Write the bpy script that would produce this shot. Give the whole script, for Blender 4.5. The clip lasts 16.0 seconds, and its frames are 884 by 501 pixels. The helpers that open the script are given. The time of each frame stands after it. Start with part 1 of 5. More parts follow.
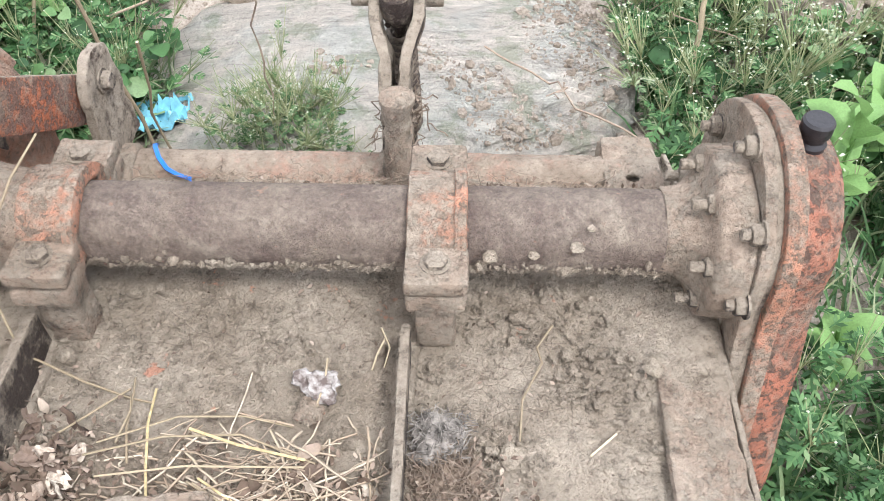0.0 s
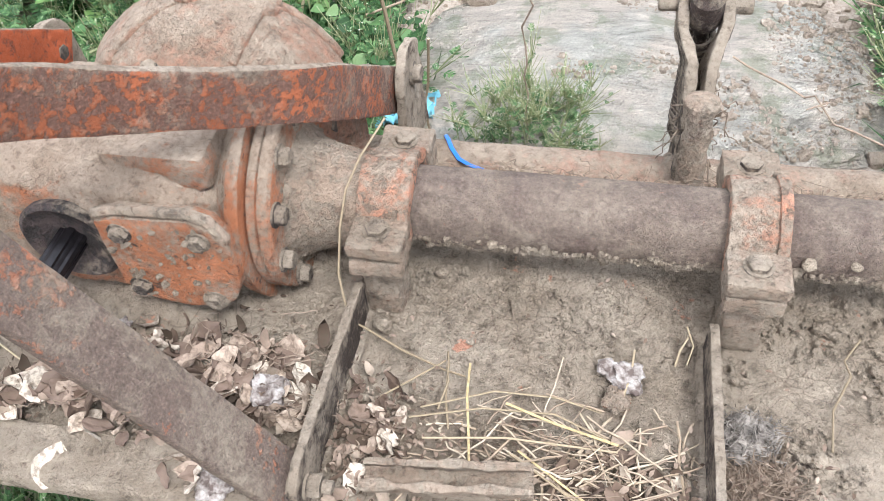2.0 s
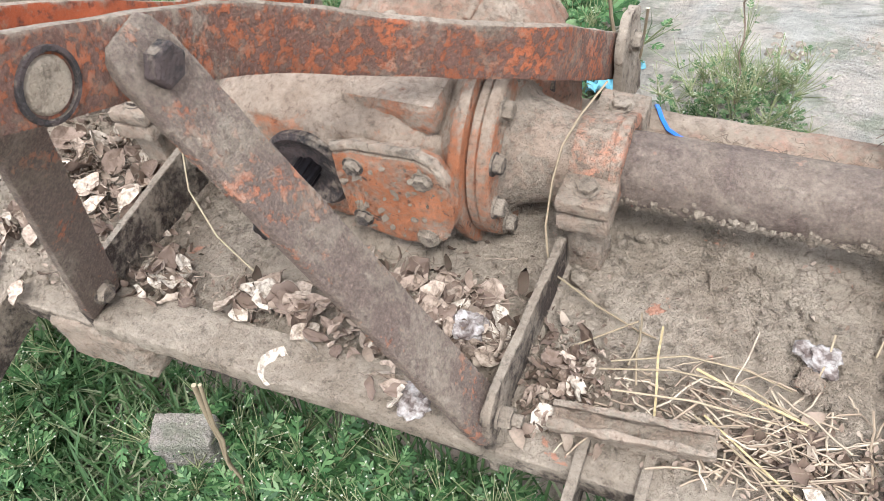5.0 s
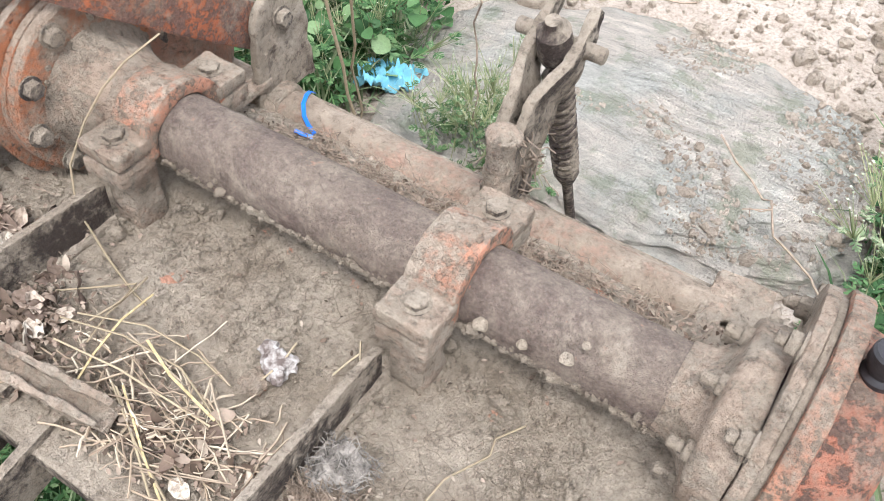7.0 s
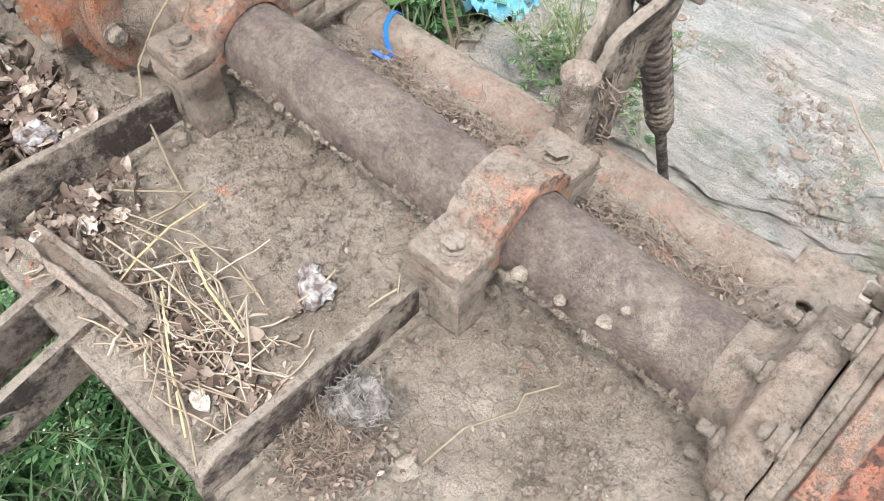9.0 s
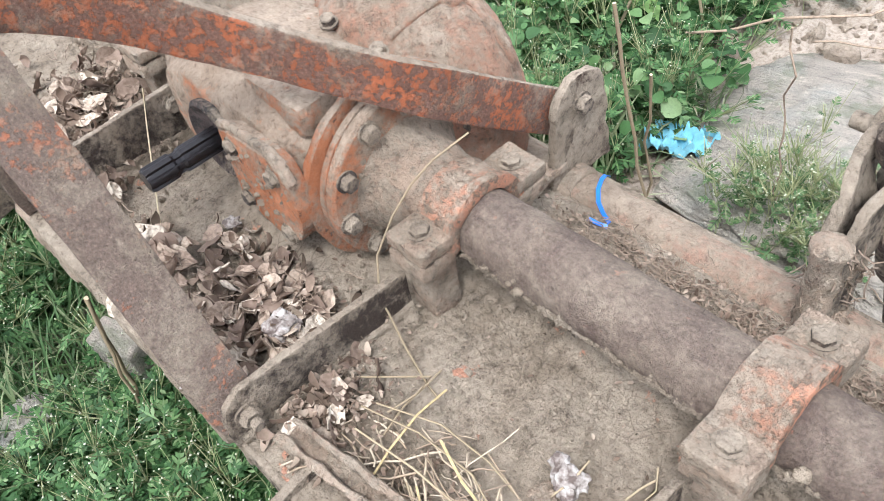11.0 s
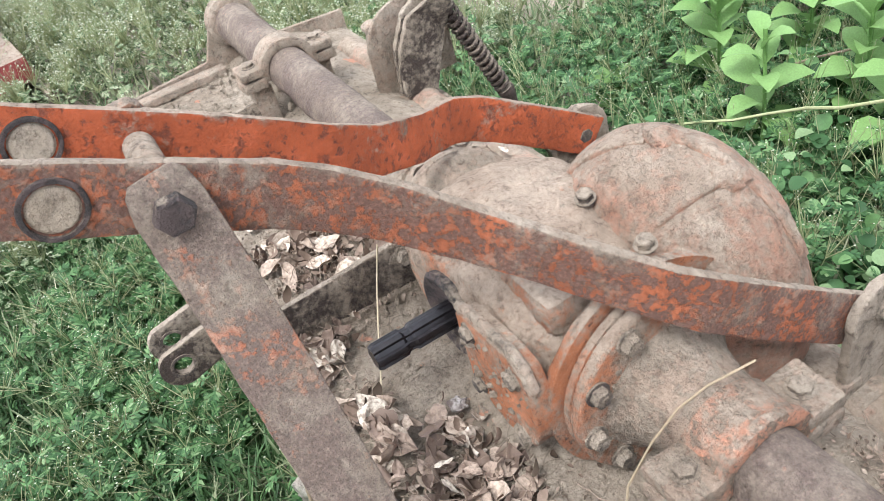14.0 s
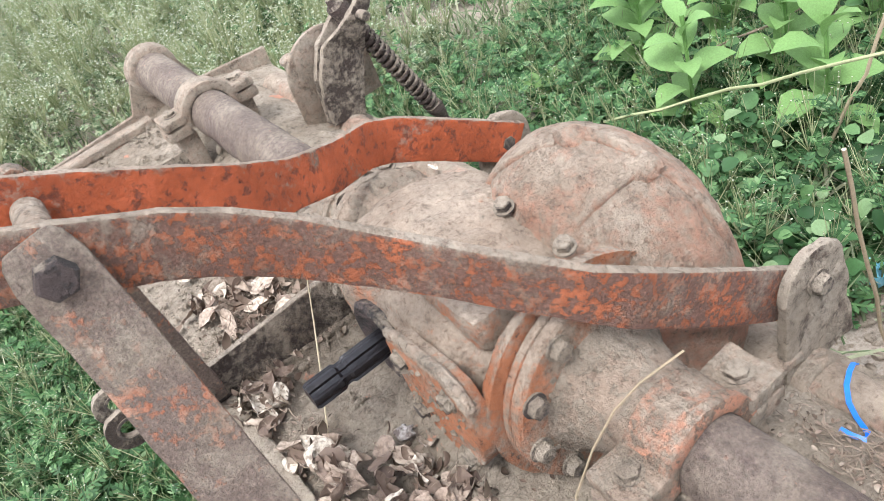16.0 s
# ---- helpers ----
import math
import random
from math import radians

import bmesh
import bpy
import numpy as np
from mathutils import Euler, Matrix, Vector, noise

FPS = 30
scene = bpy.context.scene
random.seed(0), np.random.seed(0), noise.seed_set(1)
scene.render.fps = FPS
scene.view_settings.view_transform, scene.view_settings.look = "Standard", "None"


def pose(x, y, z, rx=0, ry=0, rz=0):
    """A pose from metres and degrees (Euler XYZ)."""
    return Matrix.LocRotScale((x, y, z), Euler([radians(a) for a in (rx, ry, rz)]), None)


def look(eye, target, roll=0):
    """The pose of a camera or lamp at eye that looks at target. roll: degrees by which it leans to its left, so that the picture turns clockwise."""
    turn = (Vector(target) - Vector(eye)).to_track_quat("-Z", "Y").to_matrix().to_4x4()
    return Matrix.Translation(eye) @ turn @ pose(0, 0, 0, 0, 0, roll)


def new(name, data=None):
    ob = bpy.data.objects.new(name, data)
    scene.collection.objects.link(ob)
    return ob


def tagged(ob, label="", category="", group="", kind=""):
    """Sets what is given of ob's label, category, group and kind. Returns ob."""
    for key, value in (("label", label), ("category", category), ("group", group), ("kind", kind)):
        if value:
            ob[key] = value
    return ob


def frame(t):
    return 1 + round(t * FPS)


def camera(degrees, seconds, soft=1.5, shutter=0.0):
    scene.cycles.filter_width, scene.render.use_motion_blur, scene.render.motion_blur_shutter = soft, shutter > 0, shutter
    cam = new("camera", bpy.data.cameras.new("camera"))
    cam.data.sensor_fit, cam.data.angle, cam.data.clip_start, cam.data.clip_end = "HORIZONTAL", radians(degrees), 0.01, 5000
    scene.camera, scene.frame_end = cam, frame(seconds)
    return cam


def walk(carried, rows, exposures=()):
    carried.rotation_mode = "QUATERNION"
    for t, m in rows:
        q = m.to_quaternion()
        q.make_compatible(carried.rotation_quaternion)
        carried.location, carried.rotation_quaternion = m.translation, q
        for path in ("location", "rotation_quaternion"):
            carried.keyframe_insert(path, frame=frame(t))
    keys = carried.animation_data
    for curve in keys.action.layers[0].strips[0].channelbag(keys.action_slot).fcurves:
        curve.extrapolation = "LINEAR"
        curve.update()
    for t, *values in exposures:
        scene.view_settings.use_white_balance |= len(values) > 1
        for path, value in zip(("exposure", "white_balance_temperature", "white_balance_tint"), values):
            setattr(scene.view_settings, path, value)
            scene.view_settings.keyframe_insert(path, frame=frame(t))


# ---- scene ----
cam = camera(55.0, 16.0, soft=0.8)
PATH = [
    (0, (0.013, -0.665, 1.289), (0.002, 0.646, -0.221), 0.6),
    (0.5, (-0.007, -0.669, 1.292), (-0.01, 0.663, -0.199), 0.9),
    (1, (-0.069, -0.684, 1.294), (-0.236, 0.638, -0.197), -2.4),
    (1.5, (-0.149, -0.711, 1.298), (-0.439, 0.588, -0.195), -4.6),
    (2, (-0.18, -0.722, 1.311), (-0.521, 0.569, -0.178), -5.6),
    (2.5, (-0.2, -0.733, 1.317), (-0.611, 0.545, -0.166), -7.7),
    (3, (-0.234, -0.764, 1.317), (-0.726, 0.495, -0.157), -10.3),
    (3.5, (-0.268, -0.783, 1.324), (-0.792, 0.456, -0.156), -11.0),
    (3.7, (-0.278, -0.788, 1.329), (-0.817, 0.444, -0.152), -11.3),
    (5.8, (-0.053, -0.784, 1.362), (-0.808, 0.296, -0.143), -10.5),
    (6, (0.008, -0.784, 1.37), (-0.733, 0.309, -0.132), -9.1),
    (6.5, (0.168, -0.725, 1.354), (-0.5, 0.436, -0.131), -2.6),
    (7, (0.279, -0.526, 1.273), (-0.373, 0.624, -0.228), 4.4),
    (7.5, (0.328, -0.453, 1.226), (-0.326, 0.617, -0.332), 7.7),
    (8, (0.332, -0.429, 1.199), (-0.285, 0.549, -0.432), 7.3),
    (8.5, (0.326, -0.451, 1.222), (-0.3, 0.481, -0.433), 5.7),
    (9, (0.321, -0.45, 1.242), (-0.478, 0.433, -0.365), 0.9),
    (9.5, (0.237, -0.445, 1.298), (-0.788, 0.374, -0.212), -5.3),
    (9.7, (0.207, -0.457, 1.315), (-0.869, 0.342, -0.17), -6.9),
    (11.8, (0.147, -0.51, 1.311), (-0.97, 0.346, -0.11), -11.5),
    (12, (0.063, -0.526, 1.325), (-1.038, 0.357, -0.092), -10.9),
    (12.5, (-0.088, -0.548, 1.336), (-1.118, 0.402, -0.092), -9.1),
    (13, (-0.109, -0.487, 1.284), (-1.174, 0.395, -0.16), -7.5),
    (13.5, (-0.062, -0.429, 1.292), (-1.355, 0.243, -0.078), -11.5),
    (14, (-0.021, -0.411, 1.338), (-1.496, 0.132, 0.101), -16.3),
    (14.5, (-0.023, -0.415, 1.338), (-1.583, 0.091, 0.194), -17.4),
    (15, (-0.036, -0.414, 1.329), (-1.608, 0.094, 0.2), -18.1),
    (15.5, (-0.032, -0.388, 1.326), (-1.56, 0.161, 0.158), -20.4),
    (16, (-0.005, -0.351, 1.309), (-1.47, 0.263, 0.093), -22.0),
]
walk(cam, [(t, look(eye, target, roll)) for t, eye, target, roll in PATH], exposures=[(0.0, 1.08, 6060, 10), (16.0, 1.08, 6060, 10)])

# ---- world and light: bright overcast ----
world = bpy.data.worlds.new("overcast_sky")
scene.world = world
world.use_nodes = True
wn = world.node_tree.nodes
sky = wn.new("ShaderNodeTexSky")
sky.sky_type, sky.sun_disc = "NISHITA", False
sky.sun_elevation, sky.sun_rotation = radians(58), radians(200)
sky.dust_density, sky.ozone_density = 4.0, 1.0
soft_sky = wn.new("ShaderNodeMixRGB")
soft_sky.inputs[0].default_value = 0.75
soft_sky.inputs[2].default_value = (9.5, 9.6, 9.9, 1)
world.node_tree.links.new(sky.outputs[0], soft_sky.inputs[1])
world.node_tree.links.new(soft_sky.outputs[0], wn["Background"].inputs[0])
wn["Background"].inputs[1].default_value = 0.135
sun = new("sun", bpy.data.lights.new("sun", "SUN"))
sun.data.energy, sun.data.angle, sun.data.color = 2.2, radians(18), (1.0, 0.97, 0.93)
sun.matrix_world = look((1.2, -2.2, 5.0), (-0.5, 0, 0))


# ---- materials ----
def mat_base(name):
    m = bpy.data.materials.new(name)
    m.use_nodes = True
    nt = m.node_tree
    return m, nt, nt.nodes["Principled BSDF"]


def noise_node(nt, scale, detail=6.0, rough=0.6, dist=0.0):
    n = nt.nodes.new("ShaderNodeTexNoise")
    n.inputs["Scale"].default_value, n.inputs["Detail"].default_value = scale, detail
    n.inputs["Roughness"].default_value, n.inputs["Distortion"].default_value = rough, dist
    geo = nt.nodes.new("ShaderNodeNewGeometry")
    nt.links.new(geo.outputs["Position"], n.inputs["Vector"])
    return n.outputs["Fac"]


def ramp(nt, fac, stops):
    r = nt.nodes.new("ShaderNodeValToRGB")
    e = r.color_ramp.elements
    while len(e) < len(stops):
        e.new(0.5)
    for el, (p, c) in zip(e, stops):
        el.position = p
        el.color = (*c, 1) if isinstance(c, tuple) else (c, c, c, 1)
    nt.links.new(fac, r.inputs[0])
    return r.outputs[0]


def mix(nt, fac, a, b, mode="MIX"):
    n = nt.nodes.new("ShaderNodeMixRGB")
    n.blend_type = mode
    for sock, v in zip(n.inputs, (fac, a, b)):
        if isinstance(v, (int, float)):
            sock.default_value = v if sock.type == "VALUE" else (v, v, v, 1)
        elif isinstance(v, tuple):
            sock.default_value = (*v, 1)
        else:
            nt.links.new(v, sock)
    return n.outputs[0]


def math_node(nt, op, a, b):
    n = nt.nodes.new("ShaderNodeMath")
    n.operation = op
    for sock, v in zip(n.inputs, (a, b)):
        if isinstance(v, (int, float)):
            sock.default_value = v
        else:
            nt.links.new(v, sock)
    return n.outputs[0]


def bump(nt, bsdf, parts, strength=0.6):
    """parts: (height socket, metres)."""
    last = None
    for h, dist in parts:
        b = nt.nodes.new("ShaderNodeBump")
        b.inputs["Strength"].default_value, b.inputs["Distance"].default_value = strength, dist
        nt.links.new(h, b.inputs["Height"])
        if last:
            nt.links.new(last, b.inputs["Normal"])
        last = b.outputs[0]
    nt.links.new(last, bsdf.inputs["Normal"])


MUD_A, MUD_B, MUD_C = (0.325, 0.262, 0.198), (0.53, 0.45, 0.36), (0.17, 0.13, 0.097)


def mud_colour(nt):
    big = noise_node(nt, 9.0, 5, 0.6)
    fine = noise_node(nt, 170.0, 6, 0.7)
    c = ramp(nt, big, [(0.3, MUD_A), (0.52, (0.427, 0.355, 0.278)), (0.72, MUD_B)])
    c = mix(nt, 1.0, c, ramp(nt, noise_node(nt, 48.0, 8, 0.72), [(0.34, 0.5), (0.45, 0.93), (0.58, 1.04), (0.72, 1.3)]), "MULTIPLY")
    clod = ramp(nt, noise_node(nt, 105.0, 4, 0.6, 0.6), [(0.3, 0.75), (0.4, 0.1), (0.46, 0.0)])
    c = mix(nt, clod, c, MUD_C)
    return mix(nt, ramp(nt, fine, [(0.3, 0.55), (0.42, 0.12), (0.54, 0.0)]), c, MUD_C), fine, big


def mud_material(name, tint=(1, 1, 1)):
    m, nt, b = mat_base(name)
    c, fine, big = mud_colour(nt)
    if tint != (1, 1, 1):
        c = mix(nt, 1.0, c, tint, "MULTIPLY")
    nt.links.new(c, b.inputs["Base Color"])
    b.inputs["Roughness"].default_value = 0.92
    b.inputs["Specular IOR Level"].default_value = 0.2
    bump(nt, b, [(noise_node(nt, 45, 8, 0.75), 0.02), (fine, 0.007)], 1.0)
    return m


def deck_material():
    """Dried mud rubbed through to faded salmon paint in a few patches, with fine drying cracks."""
    m, nt, b = mat_base("dried_deck_mud")
    c, fine, big = mud_colour(nt)
    crack = nt.nodes.new("ShaderNodeTexVoronoi")
    crack.feature = "DISTANCE_TO_EDGE"
    crack.inputs["Scale"].default_value = 34.0
    geo = nt.nodes.new("ShaderNodeNewGeometry")
    warp = nt.nodes.new("ShaderNodeMixRGB")
    warp.inputs[0].default_value = 0.045
    nt.links.new(geo.outputs["Position"], warp.inputs[1])
    wn_ = nt.nodes.new("ShaderNodeTexNoise")
    wn_.inputs["Scale"].default_value = 12.0
    nt.links.new(geo.outputs["Position"], wn_.inputs["Vector"])
    nt.links.new(wn_.outputs["Color"], warp.inputs[2])
    nt.links.new(warp.outputs[0], crack.inputs["Vector"])
    line = ramp(nt, crack.outputs["Distance"], [(0.0, 1.0), (0.035, 0.0)])
    some = ramp(nt, noise_node(nt, 7.0, 3), [(0.5, 0.0), (0.6, 0.45)])
    gap = mix(nt, 1.0, line, some, "MULTIPLY")
    c = mix(nt, gap, c, (0.12, 0.088, 0.065))
    rub = ramp(nt, noise_node(nt, 13.0, 7, 0.62, 0.3), [(0.635, 0.0), (0.66, 0.8)])
    c = mix(nt, rub, c, (0.62, 0.3, 0.2))
    nt.links.new(c, b.inputs["Base Color"])
    b.inputs["Roughness"].default_value, b.inputs["Specular IOR Level"].default_value = 0.92, 0.2
    inv = math_node(nt, "SUBTRACT", 1.0, gap)
    bump(nt, b, [(inv, 0.0018), (noise_node(nt, 45, 8, 0.75), 0.02), (fine, 0.006)], 1.0)
    return m


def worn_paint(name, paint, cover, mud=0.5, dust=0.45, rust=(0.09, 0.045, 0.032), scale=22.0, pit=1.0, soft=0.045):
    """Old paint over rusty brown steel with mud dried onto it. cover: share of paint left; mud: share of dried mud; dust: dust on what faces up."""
    m, nt, b = mat_base(name)
    patch = noise_node(nt, scale, 9, 0.68, 0.3)
    grain = noise_node(nt, 260.0, 5, 0.7)
    speck = noise_node(nt, 95.0, 6, 0.65)
    rust_c = ramp(nt, grain, [(0.3, tuple(v * 0.6 for v in rust)), (0.55, rust), (0.8, tuple(min(1, v * 1.9) for v in rust))])
    tone = noise_node(nt, 14.0, 3)
    paint_c = ramp(nt, tone, [(0.3, tuple(v * 0.72 for v in paint)), (0.6, paint), (0.8, tuple(min(1, v * 1.25 + 0.03) for v in paint))])
    edge = 0.5 + (0.5 - cover) * 0.5
    left = ramp(nt, mix(nt, 0.42, patch, speck), [(edge - 0.022, 0.0), (edge + 0.022, 1.0)])
    base = mix(nt, left, rust_c, paint_c)
    mud_c, fine, _ = mud_colour(nt)
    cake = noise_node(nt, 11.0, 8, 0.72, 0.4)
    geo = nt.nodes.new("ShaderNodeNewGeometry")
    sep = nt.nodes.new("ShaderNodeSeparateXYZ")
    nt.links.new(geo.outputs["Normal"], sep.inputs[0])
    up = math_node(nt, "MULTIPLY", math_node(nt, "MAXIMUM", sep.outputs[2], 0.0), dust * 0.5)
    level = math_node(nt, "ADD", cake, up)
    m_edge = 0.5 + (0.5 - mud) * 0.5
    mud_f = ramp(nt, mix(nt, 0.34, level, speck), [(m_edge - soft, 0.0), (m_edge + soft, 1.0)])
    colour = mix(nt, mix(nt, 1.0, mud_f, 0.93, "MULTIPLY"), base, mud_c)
    pits = noise_node(nt, 130.0, 9, 0.8)
    colour = mix(nt, 1.0, colour, ramp(nt, pits, [(0.33, 1 - 0.32 * pit), (0.44, 1 - 0.05 * pit), (0.62, 1 + 0.08 * pit), (0.75, 1 + 0.28 * pit)]), "MULTIPLY")
    nt.links.new(colour, b.inputs["Base Color"])
    nt.links.new(ramp(nt, mud_f, [(0.0, 0.62), (1.0, 0.93)]), b.inputs["Roughness"])
    b.inputs["Specular IOR Level"].default_value = 0.3
    bump(nt, b, [(mud_f, 0.005), (noise_node(nt, 60, 8, 0.75), 0.012), (pits, 0.006 * pit), (fine, 0.004 * pit), (left, 0.0015)], 0.9)
    return m


def plain(name, colour, rough=0.6, metal=0.0, var=0.25, scale=60.0, spec=0.4, trans=0.0):
    m, nt, b = mat_base(name)
    n = noise_node(nt, scale, 6, 0.65)
    lo, hi = tuple(v * (1 - var) for v in colour), tuple(min(1, v * (1 + var)) for v in colour)
    nt.links.new(ramp(nt, n, [(0.3, lo), (0.7, hi)]), b.inputs["Base Color"])
    b.inputs["Roughness"].default_value, b.inputs["Metallic"].default_value = rough, metal
    b.inputs["Specular IOR Level"].default_value = spec
    bump(nt, b, [(n, 0.002)], 0.5)
    return m


def leaf_material(name, stops, rough=0.55, spec=0.3, through_light=0.3):
    """Leaves: each island takes its own tone."""
    m, nt, b = mat_base(name)
    geo = nt.nodes.new("ShaderNodeNewGeometry")
    c = ramp(nt, geo.outputs["Random Per Island"], stops)
    c = mix(nt, ramp(nt, noise_node(nt, 240, 3), [(0.3, 0.3), (0.7, 0.0)]), c, (0.05, 0.06, 0.03))
    nt.links.new(c, b.inputs["Base Color"])
    b.inputs["Roughness"].default_value, b.inputs["Specular IOR Level"].default_value = rough, spec
    tr = nt.nodes.new("ShaderNodeBsdfTranslucent")
    nt.links.new(c, tr.inputs[0])
    ms = nt.nodes.new("ShaderNodeMixShader")
    ms.inputs[0].default_value = through_light
    nt.links.new(b.outputs[0], ms.inputs[1])
    nt.links.new(tr.outputs[0], ms.inputs[2])
    nt.links.new(ms.outputs[0], nt.nodes["Material Output"].inputs[0])
    return m


def ground_material():
    m, nt, b = mat_base("dusty_soil")
    big, mid, fine = noise_node(nt, 1.6, 6, 0.6), noise_node(nt, 14, 7, 0.65), noise_node(nt, 120, 6, 0.7)
    soil = ramp(nt, mix(nt, 0.5, big, mid), [(0.3, (0.3, 0.245, 0.2)), (0.5, (0.44, 0.375, 0.315)), (0.7, (0.55, 0.48, 0.42))])
    soil = mix(nt, ramp(nt, fine, [(0.35, 0.55), (0.55, 0.0)]), soil, (0.14, 0.1, 0.075))
    nt.links.new(soil, b.inputs["Base Color"])
    b.inputs["Roughness"].default_value, b.inputs["Specular IOR Level"].default_value = 0.95, 0.15
    bump(nt, b, [(mid, 0.04), (fine, 0.008)], 0.7)
    return m


def rock_material():
    m, nt, b = mat_base("grey_rock")
    big, mid, fine = noise_node(nt, 3.5, 6, 0.65, 0.6), noise_node(nt, 22, 8, 0.7, 0.5), noise_node(nt, 190, 5, 0.7)
    c = ramp(nt, mix(nt, 0.5, big, mid), [(0.28, (0.27, 0.26, 0.225)), (0.48, (0.47, 0.455, 0.405)), (0.72, (0.66, 0.635, 0.585))])
    c = mix(nt, ramp(nt, noise_node(nt, 5, 4), [(0.4, 0.0), (0.55, 0.8)]), c, (0.58, 0.51, 0.44))
    c = mix(nt, ramp(nt, fine, [(0.3, 0.35), (0.5, 0.0)]), c, (0.13, 0.12, 0.1))
    # layered strata running across the stone
    geo = nt.nodes.new("ShaderNodeNewGeometry")
    turn = nt.nodes.new("ShaderNodeMapping")
    turn.inputs["Rotation"].default_value = (0.5, 0.35, 0.35)
    turn.inputs["Scale"].default_value = (3.0, 16.0, 16.0)
    nt.links.new(geo.outputs["Position"], turn.inputs["Vector"])
    layer = nt.nodes.new("ShaderNodeTexNoise")
    layer.inputs["Scale"].default_value, layer.inputs["Detail"].default_value, layer.inputs["Roughness"].default_value = 2.2, 9.0, 0.72
    layer.inputs["Distortion"].default_value = 0.7
    nt.links.new(turn.outputs[0], layer.inputs["Vector"])
    c = mix(nt, 1.0, c, ramp(nt, layer.outputs["Fac"], [(0.33, 0.6), (0.45, 1.0), (0.56, 1.15), (0.7, 1.5)]), "MULTIPLY")
    c = mix(nt, ramp(nt, noise_node(nt, 9, 6, 0.7), [(0.52, 0.0), (0.6, 0.45)]), c, (0.2, 0.24, 0.14))
    nt.links.new(c, b.inputs["Base Color"])
    b.inputs["Roughness"].default_value, b.inputs["Specular IOR Level"].default_value = 0.9, 0.2
    bump(nt, b, [(layer.outputs["Fac"], 0.05), (mid, 0.05), (fine, 0.01)], 0.9)
    return m


ORANGE, RED = (0.62, 0.17, 0.065), (0.5, 0.085, 0.03)
M_MUD = mud_material("dried_mud")
M_DECK = deck_material()
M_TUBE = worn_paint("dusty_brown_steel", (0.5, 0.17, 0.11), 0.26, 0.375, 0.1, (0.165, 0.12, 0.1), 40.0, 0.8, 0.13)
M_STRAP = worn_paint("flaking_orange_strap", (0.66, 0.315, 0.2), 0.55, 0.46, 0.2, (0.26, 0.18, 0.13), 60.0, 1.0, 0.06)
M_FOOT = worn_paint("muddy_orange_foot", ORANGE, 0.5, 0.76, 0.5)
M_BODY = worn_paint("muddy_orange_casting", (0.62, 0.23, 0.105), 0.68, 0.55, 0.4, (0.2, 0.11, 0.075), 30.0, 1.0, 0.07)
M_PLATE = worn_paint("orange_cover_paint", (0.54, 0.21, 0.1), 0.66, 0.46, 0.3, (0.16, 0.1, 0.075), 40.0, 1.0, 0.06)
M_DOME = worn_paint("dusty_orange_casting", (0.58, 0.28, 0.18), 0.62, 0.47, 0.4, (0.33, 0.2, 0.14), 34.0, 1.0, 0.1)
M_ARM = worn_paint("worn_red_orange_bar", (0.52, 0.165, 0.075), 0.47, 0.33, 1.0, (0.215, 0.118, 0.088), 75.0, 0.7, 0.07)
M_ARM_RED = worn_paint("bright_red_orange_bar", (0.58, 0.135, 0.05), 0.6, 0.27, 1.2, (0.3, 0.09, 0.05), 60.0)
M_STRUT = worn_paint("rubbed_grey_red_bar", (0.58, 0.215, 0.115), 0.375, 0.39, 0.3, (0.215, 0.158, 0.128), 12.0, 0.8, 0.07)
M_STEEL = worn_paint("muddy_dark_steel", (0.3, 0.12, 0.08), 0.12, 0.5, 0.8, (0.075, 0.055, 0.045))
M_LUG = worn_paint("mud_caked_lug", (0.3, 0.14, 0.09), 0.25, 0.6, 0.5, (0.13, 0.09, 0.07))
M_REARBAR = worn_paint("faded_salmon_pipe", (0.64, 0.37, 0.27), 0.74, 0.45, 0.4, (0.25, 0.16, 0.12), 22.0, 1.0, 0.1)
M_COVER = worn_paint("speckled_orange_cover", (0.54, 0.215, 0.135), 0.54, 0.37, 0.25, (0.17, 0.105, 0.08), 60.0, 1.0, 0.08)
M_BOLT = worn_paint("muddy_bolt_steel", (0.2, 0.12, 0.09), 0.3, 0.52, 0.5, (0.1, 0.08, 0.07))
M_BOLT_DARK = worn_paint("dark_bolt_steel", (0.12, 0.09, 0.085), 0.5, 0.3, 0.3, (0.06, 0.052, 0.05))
M_SHAFT = plain("greased_black_steel", (0.018, 0.016, 0.018), 0.28, 0.5, 0.4, 90, 0.6)
M_PEBBLE = mud_material("pale_pebble", (1.15, 1.15, 1.14))
M_BLACK = plain("black_plastic", (0.02, 0.018, 0.02), 0.42, 0.0, 0.3, 90)
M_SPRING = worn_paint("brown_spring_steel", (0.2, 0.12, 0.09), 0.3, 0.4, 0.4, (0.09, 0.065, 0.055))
M_BLUE = plain("blue_plastic_strip", (0.012, 0.14, 0.6), 0.35, 0, 0.2, 40)
M_CYAN = plain("cyan_plastic_bag", (0.2, 0.48, 0.6), 0.3, 0, 0.3, 50)
M_GROUND, M_ROCK = ground_material(), rock_material()
M_STRAW = leaf_material("dry_straw", [(0.0, (0.2, 0.15, 0.1)), (0.45, (0.38, 0.3, 0.2)), (0.8, (0.5, 0.41, 0.28)), (1.0, (0.62, 0.53, 0.36))], 0.6, 0.3, 0.1)
M_STALK = plain("yellow_straw_blade", (0.37, 0.29, 0.15), 0.7, 0, 0.4, 150)
